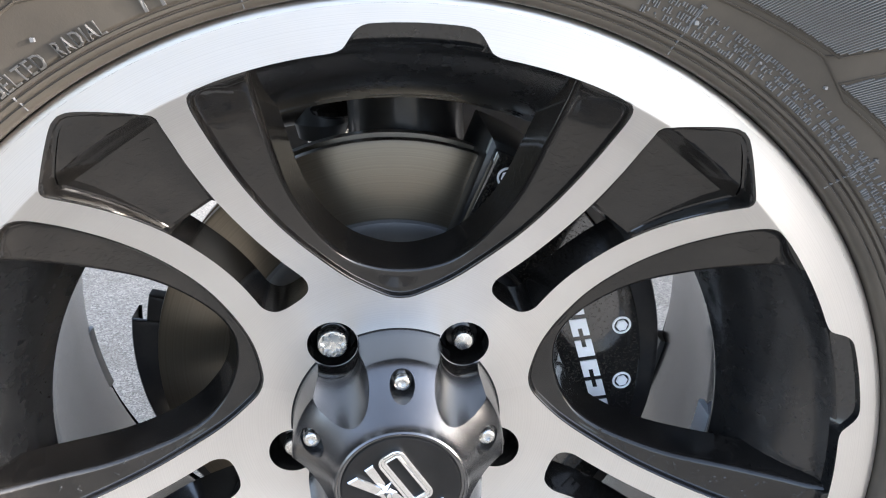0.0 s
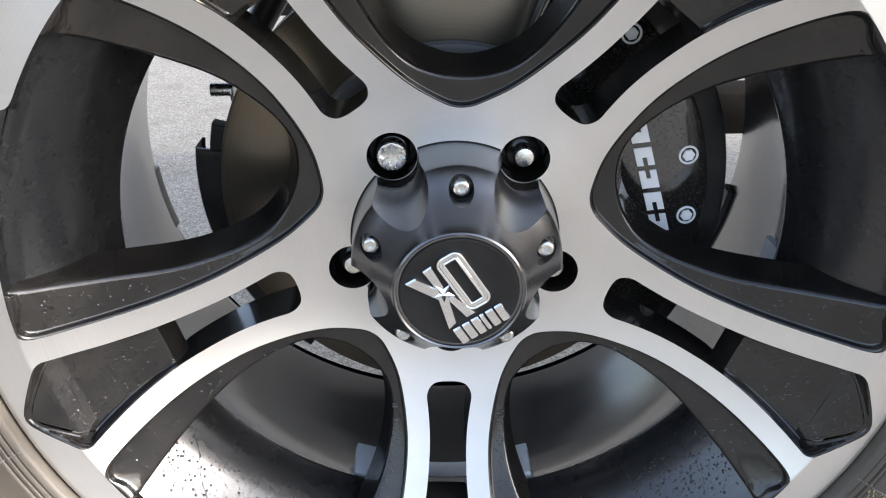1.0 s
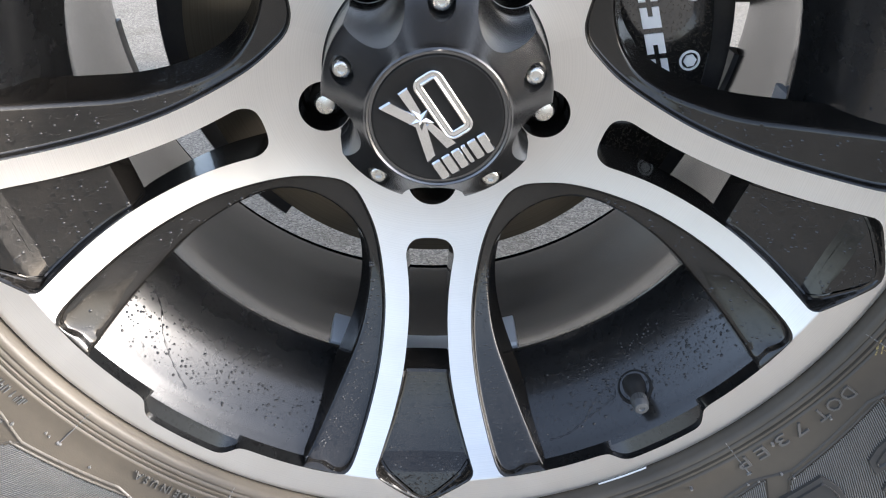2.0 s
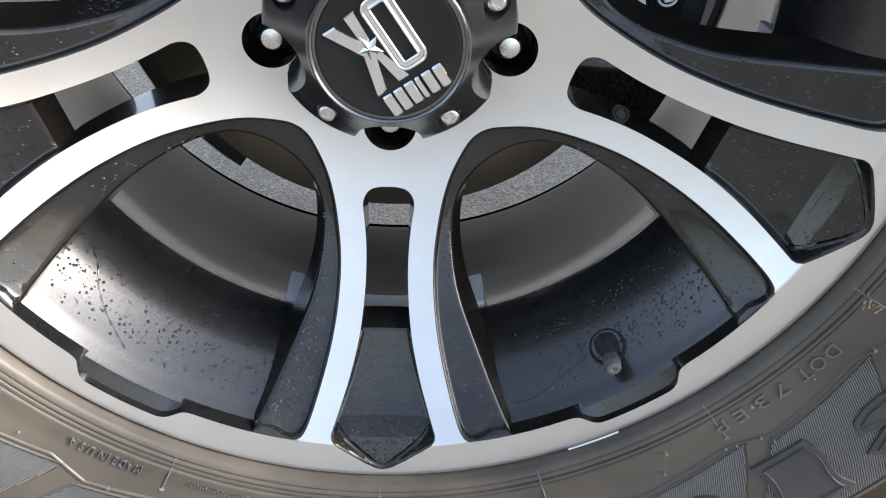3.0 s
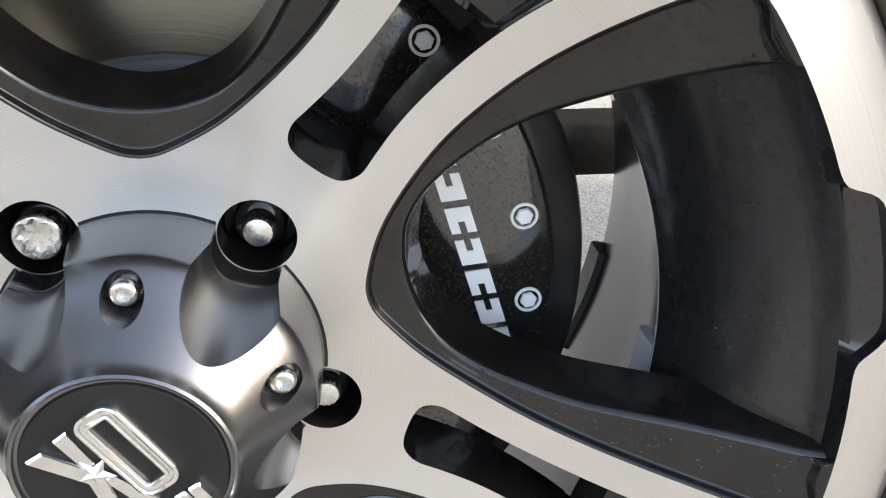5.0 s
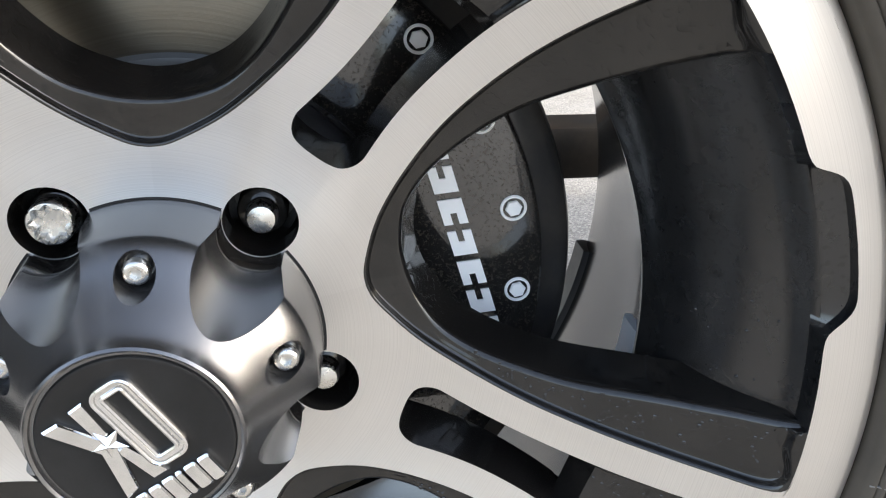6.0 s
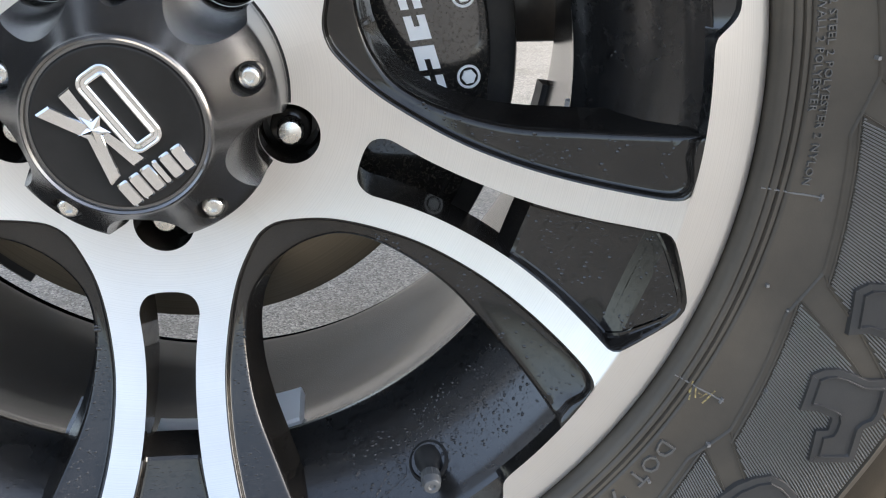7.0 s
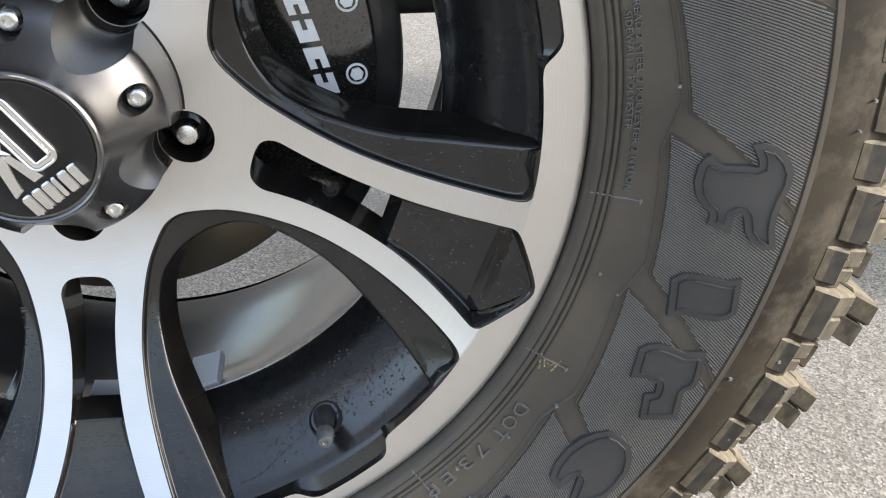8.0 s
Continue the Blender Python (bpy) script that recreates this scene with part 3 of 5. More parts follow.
frame_mesh = mesh_of("panel_border", *joined(
    ridge(dense([(0.2810, 4.4 - PANEL_STEP + 16.36), (0.2766, 1.0), (0.2752, -0.2), (0.2775, -5.0), (0.2810, 4.4 - PANEL_STEP)], 7), 0.0013, 0.0010),
    ridge([(r, band_up(r)) for r in np.linspace(0.2850, 0.3360, 9)], 0.0010, 0.0007),
    ridge([(r, band_low(r)) for r in np.linspace(0.2770, 0.3360, 9)], 0.0010, 0.0007),
    ridge([(0.2810, 4.4), (0.2835, 3.8), (0.2850, 3.3)], 0.0010, 0.0007),
    ridge([(panel_in(a) - 0.0006, a) for a in np.linspace(1.6, -13.0, 14)], 0.0008, 0.0009),
    ridge([(0.3368, a) for a in np.linspace(0.0, -PANEL_STEP, 16)], 0.0016, 0.0012)), tyre_rubber, sharp=70)
for k in range(PANELS):
    put("panel_border", frame_mesh, sidewall, "", about(PANEL_STEP * k))


def inset(p, side, d):
    """A closed outline moved inwards by d; points that would cross at a corner gather on that corner."""
    if not d:
        return p
    q = p + side * d
    n = len(p)
    far = np.array([np.min(np.linalg.norm(p - w, axis=1)) for w in q])
    good = [i for i in range(n) if far[i] > 0.93 * d]
    out = q.copy()
    for i in range(n):
        if far[i] <= 0.93 * d:
            near = min(good, key=lambda g: min((g - i) % n, (i - g) % n))
            out[i] = q[near]
    return out


def plate(outline, lift):
    """A raised plain shape on the sidewall from closed (r, deg) points, with a double bead inside its edge."""
    mid = sum(q[0] for q in outline) / len(outline)
    loop = [(q[0], radians(q[1]) * mid) for q in outline]
    loop = [*loop, loop[0]]
    p = resample(loop, 161)[:-1]
    way = np.roll(p, -1, 0) - np.roll(p, 1, 0)
    way /= np.linalg.norm(way, axis=1)[:, None]
    area = np.sum(p[:, 0] * np.roll(p[:, 1], -1) - np.roll(p[:, 0], -1) * p[:, 1])
    side = np.stack([-way[:, 1], way[:, 0]], 1) * (1 if area > 0 else -1)
    rings = []
    for d, h in ((0.0, -0.0006), (0.0004, lift), (0.0032, lift), (0.0034, lift + 0.0012), (0.0038, lift + 0.0012), (0.0042, lift)):
        rings.append([on_wall(q[0], math.degrees(q[1] / mid), h) for q in inset(p, side, d)])
    v, f = sheet(rings, closed=True)
    top = [Vector((q[0], q[1], 0)) for q in inset(p, side, 0.0042)]
    pieces = [(v, f)]
    for tri in tessellate_polygon([top]):
        a, b, c = (top[i] for i in tri)
        grid, faces, n = [], [], 6
        at = {}
        for i in range(n + 1):
            for j in range(n + 1 - i):
                q = a + (b - a) * (i / n) + (c - a) * (j / n)
                at[i, j] = len(grid)
                grid.append(on_wall(q.x, math.degrees(q.y / mid), lift))
        for i in range(n):
            for j in range(n - i):
                faces.append((at[i, j], at[i + 1, j], at[i, j + 1]))
                if i + j < n - 1:
                    faces.append((at[i + 1, j], at[i + 1, j + 1], at[i, j + 1]))
        pieces.append((grid, faces))
    return joined(*pieces)


def waved(r0, r1, a0, a1, wave=0.6, skew=0.0):
    top = [(r0 + (r1 - r0) * u, a0 + wave * math.sin(2 * math.pi * u) + skew * u) for u in np.linspace(0, 1, 12)]
    low = [(r0 + (r1 - r0) * u, a1 + wave * math.sin(2 * math.pi * u) + skew * u) for u in np.linspace(1, 0, 12)]
    return top + low


SHAPES = [
    [(0.2916, -0.4), (0.2939, 0.0), (0.2957, -0.5), (0.2996, -0.9), (0.3095, -0.8), (0.3136, -0.9), (0.3125, -0.2), (0.3086, 1.0), (0.3139, 1.2), (0.3202, 0.9), (0.3257, 0.0), (0.3292, -1.1), (0.3296, -2.3), (0.3282, -3.5), (0.3275, -4.7), (0.3283, -6.0), (0.3324, -7.9), (0.3259, -8.1), (0.3198, -7.6), (0.3156, -6.8), (0.3124, -5.2), (0.3092, -5.2), (0.3099, -7.1), (0.2986, -6.6), (0.2987, -5.5), (0.2947, -4.9), (0.2910, -4.0), (0.2891, -2.7), (0.2896, -1.2)],
    [(0.2924, -12.5), (0.2962, -11.6), (0.3019, -11.3), (0.3097, -11.3), (0.3163, -11.3), (0.3225, -10.8), (0.3273, -14.1), (0.3245, -14.9), (0.3192, -15.4), (0.3120, -15.6), (0.3039, -15.6), (0.2974, -16.3)],
    [(0.2933, -20.4), (0.2961, -19.6), (0.3005, -19.1), (0.3062, -19.0), (0.3136, -19.1), (0.3231, -18.4), (0.3280, -21.3), (0.3278, -22.2), (0.3244, -22.9), (0.3300, -25.7), (0.3128, -27.3), (0.3070, -24.6), (0.3111, -24.1), (0.3097, -23.1), (0.3030, -23.1), (0.2969, -23.7)],
    [(0.2974, -37.8), (0.2943, -36.1), (0.2936, -34.0), (0.2956, -32.2), (0.2992, -30.8), (0.3041, -29.8), (0.3113, -29.7), (0.3188, -30.1), (0.3238, -31.1), (0.3280, -32.6), (0.3295, -34.6), (0.3288, -36.3), (0.3240, -37.5), (0.3160, -39.2), (0.3126, -37.9), (0.3080, -35.8), (0.3060, -38.4)],
    waved(0.290, 0.328, -42.6, -49.0, 0.4, 0.8),
    [(0.309 + 0.018 * math.cos(b), -56.0 + 3.6 * math.sin(b)) for b in np.linspace(0, 2 * math.pi, 24)[:-1]],
    waved(0.292, 0.326, -62.5, -69.0, 0.5, 0.4),
]
ribbed_plate = rubber("plate_rubber", (0.0344, 0.0337, 0.0330), (0.0619, 0.0592, 0.0550), 0.36)
for outline in SHAPES:
    part("emblem_plate", *plate(outline, 0.0022), ribbed_plate, sidewall, "plain raised black rubber shape", sharp=60)

# raised sidewall writing
# Letters coloured paler than the tyre to hold the highlights on their edges.
writing_rubber = rubber("lit_writing_rubber", (0.072, 0.070, 0.066), (0.115, 0.110, 0.102), 0.36)
bsdf(writing_rubber).inputs["Specular IOR Level"].default_value = 0.5


def letters(text, size):
    """Flat verts and faces of a line of writing, 1 unit high capitals scaled to size."""
    crv = bpy.data.curves.new("writing", "FONT")
    crv.body, crv.size, crv.resolution_u, crv.space_character = text, size / 0.69, 2, 1.1
    ob = bpy.data.objects.new("writing", crv)
    scene.collection.objects.link(ob)
    bpy.context.view_layer.update()
    me = bpy.data.meshes.new_from_object(ob.evaluated_get(bpy.context.evaluated_depsgraph_get()))
    bm = bmesh.new()
    bm.from_mesh(me)
    bmesh.ops.triangulate(bm, faces=bm.faces)
    out = [tuple(v.co) for v in bm.verts], [tuple(v.index for v in f.verts) for f in bm.faces], [(e.verts[0].index, e.verts[1].index) for e in bm.edges if e.is_boundary]
    bm.free()
    bpy.data.objects.remove(ob)
    bpy.data.curves.remove(crv)
    bpy.data.meshes.remove(me)
    return out


def arc_writing(text, r, start, end, size, lift=0.0012):
    """Writing round the sidewall, clockwise from start to end degrees, its feet at radius r."""
    v, f, rim = letters(text, size)
    wide = max(p[0] for p in v)
    span = start - end
    def at(p, h):
        return on_wall(r + p[1], start - span * p[0] / wide, h)
    top = [at(p, lift) for p in v]
    low = [at(p, -0.0004) for p in v]
    n = len(v)
    faces = list(f) + [(a, b, n + b, n + a) for a, b in rim]
    return top + low, faces


WRITING = [("BELTED", 0.2580, 125.6, 120.3, 0.0062), ("RADIAL", 0.2580, 119.2, 114.7, 0.0062), ("M", 0.2590, 111.2, 109.2, 0.0085),
           ("DOT", 0.2612, -32.6, -38.2, 0.0074), ("7", 0.2610, -39.7, -41.4, 0.0072), ("3", 0.2605, -42.2, -43.9, 0.0072), ("E", 0.2605, -45.1, -46.8, 0.0072), ("P", 0.2605, -47.7, -49.4, 0.0072),
           ("MADE IN U.S.A.", 0.2625, -121.5, -130.6, 0.0045), ("LOAD RANGE E", 0.2620, -81.5, -88.8, 0.0045),
           ("TREAD 2 STEEL 2 POLYESTER 2 NYLON", 0.2630, 14.5, -4.8, 0.0028), ("SIDEWALL 2 POLYESTER", 0.2592, 13.0, 1.6, 0.0028)]
for text, r, a0, a1, size in WRITING:
    part("raised_writing", *arc_writing(text, r, a0, a1, size), writing_rubber, sidewall, "raised moulded black lettering", smooth=False)


def bar_rows(r, a0, a1, height, seed):
    """Rows of small raised bars for writing too fine to read."""
    rng = random.Random(seed)
    out, a = [], a0
    while a > a1:
        w, low = rng.uniform(0.10, 0.22), rng.choice((0.0, 0.0, 0.0, 0.4)) * height
        high = rng.choice((1.0, 1.0, 0.6)) * height
        out.append(ridge([(r + low, a - w / 2), (r + max(high, low + 0.3 * height), a - w / 2)], radians(w) * r, 0.0009))
        if rng.random() < 0.5:
            h = r + rng.choice((0.12, 0.5, 0.88)) * height
            out.append(ridge([(h, a - w), (h, a - w - 0.14)], 0.0005, 0.0008))
            a -= 0.12
        a -= w + (rng.uniform(0.35, 0.6) if rng.random() < 0.16 else 0.09)
    return joined(*out)


for r, a0, a1, h, seed in ((0.2668, 72.0, 30.0, 0.0028, 1), (0.2632, 73.0, 31.0, 0.0027, 2), (0.2598, 69.0, 33.0, 0.0026, 3), (0.2630, -94.0, -116.0, 0.0024, 4), (0.2625, -146.0, -153.5, 0.0048, 5)):
    part("fine_writing", *bar_rows(r, a0, a1, h, seed), sheen_rubber, sidewall, "rows of small raised bars", smooth=False)

# rubber vent hairs
spew = []
rng = random.Random(8)
for _ in range(90):
    r, a = rng.choice((rng.uniform(0.336, 0.375), rng.uniform(0.262, 0.285))), rng.uniform(-180, 180)
    p, w = on_wall(r, a), rng.uniform(0.0004, 0.0008)
    v, f = box((p[0] - w, p[1] - rng.uniform(0.001, 0.0025), p[2] - w), (p[0] + w, p[1] + 0.001, p[2] + w))
    spew.append((v, f))
LUGS = 43
for k in range(LUGS):
    for r, y, da in ((0.3842, -0.0326, -0.6), (0.3842, -0.0326, -3.9), (0.4085, -0.0146, -1.0), (0.4080, -0.0143, -3.6), (0.3775, -0.0320, -5.6), (0.3995, -0.0160, -6.0)):
        if rng.random() < 0.7:
            p, w = polar(r, -11.2 - 360 / LUGS * k + da - 42.0 * (r - 0.365), y), rng.uniform(0.0003, 0.0006)
            spew.append(box((p[0] - w, p[1] - 0.0012, p[2] - w), (p[0] + w, p[1] + 0.002, p[2] + w)))
tagged(part("vent_nub", *joined(*spew), sheen_rubber, tyre, "tiny pale vent nubs"), kind="stuff")


# tread blocks
def chunk(profile, a0, a1, lean=42.0, ch=0.0020):
    """A tread chunk: an (r, y) section swept from a0 down to a1 degrees, worn round at both ends. Returns verts, faces,
    tone flags (1 sunlit dusty edge, 2 shaded flank).
    """
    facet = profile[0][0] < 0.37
    c, n, mid = math.degrees(ch / 0.4), len(profile), sum(q[0] for q in profile) / len(profile)
    sec = []
    for a, cut in ((a0, 1.0), (a0 - 0.35 * c, 0.3), (a0 - c, 0.0), (a1 + 0.5 * c, 0.0), (a1, 0.5)):
        sec.append([polar(r - (ch * cut if r > mid else 0), a - lean * (r - 0.365), y + (ch * cut if y < 0.02 else 0)) for r, y in profile])
    v, f = sheet(sec, closed=True)
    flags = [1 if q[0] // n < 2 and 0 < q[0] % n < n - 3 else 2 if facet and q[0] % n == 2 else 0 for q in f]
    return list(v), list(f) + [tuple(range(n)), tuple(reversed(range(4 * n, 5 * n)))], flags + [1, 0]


def lug(kind):
    """A shoulder lug: two stepped flank chunks and, past a dark gap, the tread chunks behind them."""
    k = 0.0 if kind else 0.0012
    chunks = [chunk([(0.360, -0.028), (0.3655, -0.0352), (0.3720, -0.0345), (0.3850, -0.0330 + k), (0.3875, -0.0308 + k), (0.3890, -0.0285), (0.3890, 0.03), (0.36, 0.03)], 0.0, -4.4),
              chunk([(0.384, -0.020), (0.3885, -0.0300 + k), (0.4105, -0.0140), (0.4120, -0.0115), (0.4120, 0.03), (0.384, 0.03)], -0.15, -2.05, ch=0.0012),
              chunk([(0.384, -0.020), (0.3880, -0.0296 + k), (0.4090, -0.0146), (0.4105, -0.0120), (0.4105, 0.03), (0.384, 0.03)], -2.30, -4.3, ch=0.0012),
              chunk([(0.400, -0.002), (0.4130, -0.0088), (0.4340, -0.0080), (0.4362 - k, -0.0055), (0.4362 - k, 0.045), (0.40, 0.045)], -0.1 + 100 * k, -2.0, ch=0.0026),
              chunk([(0.400, -0.002), (0.4130, -0.0080), (0.4325, -0.0070), (0.4345 - k, -0.0045), (0.4345 - k, 0.045), (0.40, 0.045)], -2.15, -3.9 - 100 * k, ch=0.0008),
              chunk([(0.356, -0.028), (0.3615, -0.0358), (0.3670, -0.0348), (0.3785 - k, -0.0322), (0.3810 - k, -0.0298), (0.3820 - k, -0.0275), (0.3820 - k, 0.03), (0.356, 0.03)], -4.9, -8.0),
              chunk([(0.376, -0.020), (0.3815 - k, -0.0288), (0.4010, -0.0160), (0.4025, -0.0135), (0.4025, 0.03), (0.376, 0.03)], -5.0, -6.5, ch=0.0012),
              chunk([(0.376, -0.020), (0.3805 - k, -0.0280), (0.3985, -0.0165), (0.4000, -0.0140), (0.4000, 0.03), (0.376, 0.03)], -6.75, -7.9, ch=0.0012),
              chunk([(0.395, 0.004), (0.4080, -0.0020), (0.4195, -0.0010), (0.4215, 0.0015), (0.4215, 0.045), (0.395, 0.045)], -5.3, -7.7)]
    verts, faces, flags = [], [], []
    for v, f, g in chunks:
        faces += [tuple(i + len(verts) for i in q) for q in f]
        verts += v
        flags += g
    me = bpy.data.meshes.new("tread_block")
    me.from_pydata(verts, [], faces)
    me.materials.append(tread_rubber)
    me.materials.append(lit_tread_dust)
    me.materials.append(shaded_rubber)
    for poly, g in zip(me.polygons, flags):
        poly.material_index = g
    bm = bmesh.new()
    bm.from_mesh(me)
    bmesh.ops.recalc_face_normals(bm, faces=bm.faces)
    bm.to_mesh(me)
    bm.free()
    return me


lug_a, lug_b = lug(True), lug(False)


def mid_block(y0, y1, skew):
    rows = []
    for r, g in ((0.4120, 0.0), (0.4330, 0.0012), (0.4345, 0.003)):
        rows.append([polar(r, a, y) for a, y in ((-g * 40, y0 + g), (-2.2, y0 + g + skew * 0.3), (-5.4 + g * 40, y0 + g + skew), (-5.4 + g * 40, y1 - g + skew), (-2.5, y1 - g + skew * 0.6), (-g * 40, y1 - g))])
    v, f = sheet(rows, closed=True)
    return list(v), list(f) + [tuple(range(12, 18))]


mid_mesh = [mesh_of("tread_block", *mid_block(*q), tread_rubber, sharp=22) for q in ((0.060, 0.100, 0.012), (0.112, 0.150, -0.012))]
for k in range(LUGS):
    a = -11.2 - 360 / LUGS * k
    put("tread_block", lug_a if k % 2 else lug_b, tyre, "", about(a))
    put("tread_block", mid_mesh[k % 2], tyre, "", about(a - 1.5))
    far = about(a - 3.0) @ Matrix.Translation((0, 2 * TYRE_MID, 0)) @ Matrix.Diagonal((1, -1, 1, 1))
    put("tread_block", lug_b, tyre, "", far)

# crayon smear near a bead tick, and a torn silver sliver at the rim's edge
crayon = material("yellow_crayon", (0.28, 0.21, 0.08), 0.8)
link(crayon, ramp(crayon, noise_tex(crayon, coords(crayon), 700.0), [(0.4, (0.1, 0.08, 0.045)), (0.65, (0.42, 0.33, 0.13))]), bsdf(crayon).inputs["Base Color"])
scribble = [ridge(dense([(0.2570 + 0.0022 * j, -26.0 - 0.4 * j), (0.2600 + 0.0018 * j, -27.9 + 0.5 * j)], 6), 0.0011, 0.00025) for j in range(5)]
part("crayon_mark", *joined(*scribble), crayon, sidewall, "smudged yellow crayon mark")
SLIVER = (-67.0, -60.0)
sliver = []
for i in range(15):
    u = i / 14
    a = SLIVER[0] + (SLIVER[1] - SLIVER[0]) * u
    w = 0.00012 * math.sin(math.pi * u) * (0.6 + 0.4 * math.sin(i * 2.3)) + 0.0002
    sliver.append([polar(0.2473 - w, a, -0.0041), polar(0.2476, a, -0.0045 - 0.4 * w), polar(0.2478 + 0.5 * w, a, -0.0046 - 0.4 * w)])
part("torn_edge", *sheet(sliver), machined, alloy_wheel, "torn silver sliver at the rim edge")

# ---- centre cap ----
CAP = [(0.0608, 0.0785), (0.0607, 0.0728), (0.0603, 0.0720), (0.0600, 0.0700), (0.0594, 0.0560), (0.0589, 0.0450), (0.0587, 0.0428), (0.0578, 0.0408), (0.0545, 0.0370), (0.0496, 0.0320), (0.0450, 0.0266), (0.0408, 0.0212), (0.0378, 0.0172), (0.0360, 0.0146), (0.0351, 0.0128), (0.0348, 0.0116), (0.0343, 0.0110), (0.0336, 0.0110), (0.0331, 0.0116), (0.0329, 0.0128)]


def solid(name, verts, faces):
    ob = bpy.data.objects.new(name, mesh_of(name, verts, faces, satin_black))
    scene.collection.objects.link(ob)
    return ob


def cut_mesh(ob, cutters):
    """The mesh of a solid after the cutters are taken away from it."""
    for c in cutters:
        cut = ob.modifiers.new("cut", "BOOLEAN")
        cut.operation, cut.object, cut.solver = "DIFFERENCE", c, "EXACT"
    bpy.context.view_layer.update()
    me = bpy.data.meshes.new_from_object(ob.evaluated_get(bpy.context.evaluated_depsgraph_get()))
    for q in [ob, *cutters]:
        bpy.data.objects.remove(q)
    return me


def capped(profile, n):
    """A closed solid of revolution."""
    v, f = spun(profile, n)
    v, f = list(v), list(f)
    m = len(profile)
    return v, f + [tuple(range(n)), tuple(range((m - 1) * n, m * n))]


SCREW_AT = 0.0496
cap_solid = solid("cap", *capped([(0.0590, 0.0800), *resample(CAP[:4], 6).tolist(), *resample(softened(CAP[3:], 2), 60).tolist()[1:]], 180))
cutters = []
for k in range(5):
    x, _, z = polar(HOLE_AT, -90 + 72 * k + SPOKE_TURN, 0)
    cutters.append(solid("scallop", *moved(capped([(0.0147, 0.0900), (0.0147, 0.0600), (0.0170, 0.0490), (0.0192, 0.0392), (0.0260, 0.0090), (0.0280, 0.0)], 96), Matrix.Translation((x, 0, z)))))
    x, _, z = polar(SCREW_AT, 18 + 72 * k + SPOKE_TURN, 0)
    cutters.append(solid("bore", *moved(capped([(0.0050, 0.0402), (0.0060, 0.0396), (0.0066, 0.0380), (0.0069, 0.0050)], 48), Matrix.Translation((x, 0, z)))))
cap_mesh = cut_mesh(cap_solid, cutters)
bm = bmesh.new()
bm.from_mesh(cap_mesh)
bmesh.ops.remove_doubles(bm, verts=bm.verts, dist=1e-5)
for e in bm.edges:
    e.smooth = len(e.link_faces) == 2 and e.calc_face_angle(0.0) < radians(24)
for f in bm.faces:
    f.smooth = True
bm.to_mesh(cap_mesh)
bm.free()


def cap_normals(me):
    """Shades the cap's turned side and its cone-shaped cuts by their true forms."""
    side = sorted((y, r) for r, y in softened(CAP[1:-6], 2))
    ys, rs = [q[0] for q in side], [q[1] for q in side]
    out = [Vector((0, 0, 0))] * len(me.loops)
    for poly in me.polygons:
        c = poly.center
        best = min(range(5), key=lambda k: (Vector(polar(HOLE_AT, -90 + 72 * k + SPOKE_TURN, c.y)) - c).length)
        axis = Vector(polar(HOLE_AT, -90 + 72 * best + SPOKE_TURN, 0))
        away = Vector((c.x - axis.x, 0, c.z - axis.z))
        cone = away.length > 1e-4 and poly.normal.dot(-away.normalized()) > 0.9 and away.length < 0.0147 + max(0.0, 0.060 - c.y) * 0.222 + 0.0004
        r = math.hypot(c.x, c.z)
        if 0.016 < c.y < 0.0715 and (cone or abs(r - np.interp(c.y, ys, rs)) < 0.0006):
            for li in poly.loop_indices:
                v = me.vertices[me.loops[li].vertex_index].co
                if cone:
                    d = Vector((axis.x - v.x, 0, axis.z - v.z)).normalized()
                    out[li] = (d + Vector((0, -0.222 if c.y < 0.060 else 0.0, 0))).normalized()
                else:
                    slope = (np.interp(v.y + 0.001, ys, rs) - np.interp(v.y - 0.001, ys, rs)) / 0.002
                    d = Vector((v.x, 0, v.z)).normalized()
                    out[li] = (d + Vector((0, -slope, 0))).normalized()
    me.normals_split_custom_set(out)


cap_normals(cap_mesh)
centre_cap = empty("centre_cap", label="satin black screwed centre cap with chrome emblem", category="wheel cap")
put("cap_body", cap_mesh, centre_cap)
# Flat black that holds the shade of narrow gaps and recesses.
gap_black = material("black_seal", (0.004, 0.004, 0.004), 0.8)
rough_from(gap_black, noise_tex(gap_black, coords(gap_black), 300.0), 0.7, 0.9)
for k in range(5):
    a = -90 + 72 * k + SPOKE_TURN
    # Black strip in place of the shadow gap between cap and hub.
    part("cap_gap_line", *spun([(0.0600, 0.0750), (0.0606, 0.0738), (0.0612, 0.0737), (0.0617, 0.0741), (0.0618, 0.0750)], 30, a + 13.6, a + 58.4), gap_black, centre_cap, "thin black seal round the cap")
for k in range(5):
    a = -90 + 72 * k + SPOKE_TURN
    x, _, z = polar(HOLE_AT, a, 0)
    ring = spun([(0.0143, 0.0735), (0.0143, 0.0612), (0.0144, 0.0605), (0.0148, 0.0600), (0.0149, 0.0606), (0.0149, 0.0735)], 40, a + 114, a + 246)
    # Black band painted over the hole's wall for its deep shade.
    part("hole_shade_band", *moved(ring, Matrix.Translation((x, 0, z))), gloss_black, centre_cap, "black collar round a nut hole", sharp=40)
emblem_disc = part("emblem_disc", *spun([(0.0334, 0.0136), (0.0326, 0.0140), (0.0321, 0.0138), (0.0317, 0.0126), (0.0312, 0.0118), (0.0306, 0.0116), (0.030, 0.0117), (0.015, 0.0114), (0.0001, 0.0113)], 120), disc_black, centre_cap, "dull black emblem disc")

LOGO = math.radians(33.0)


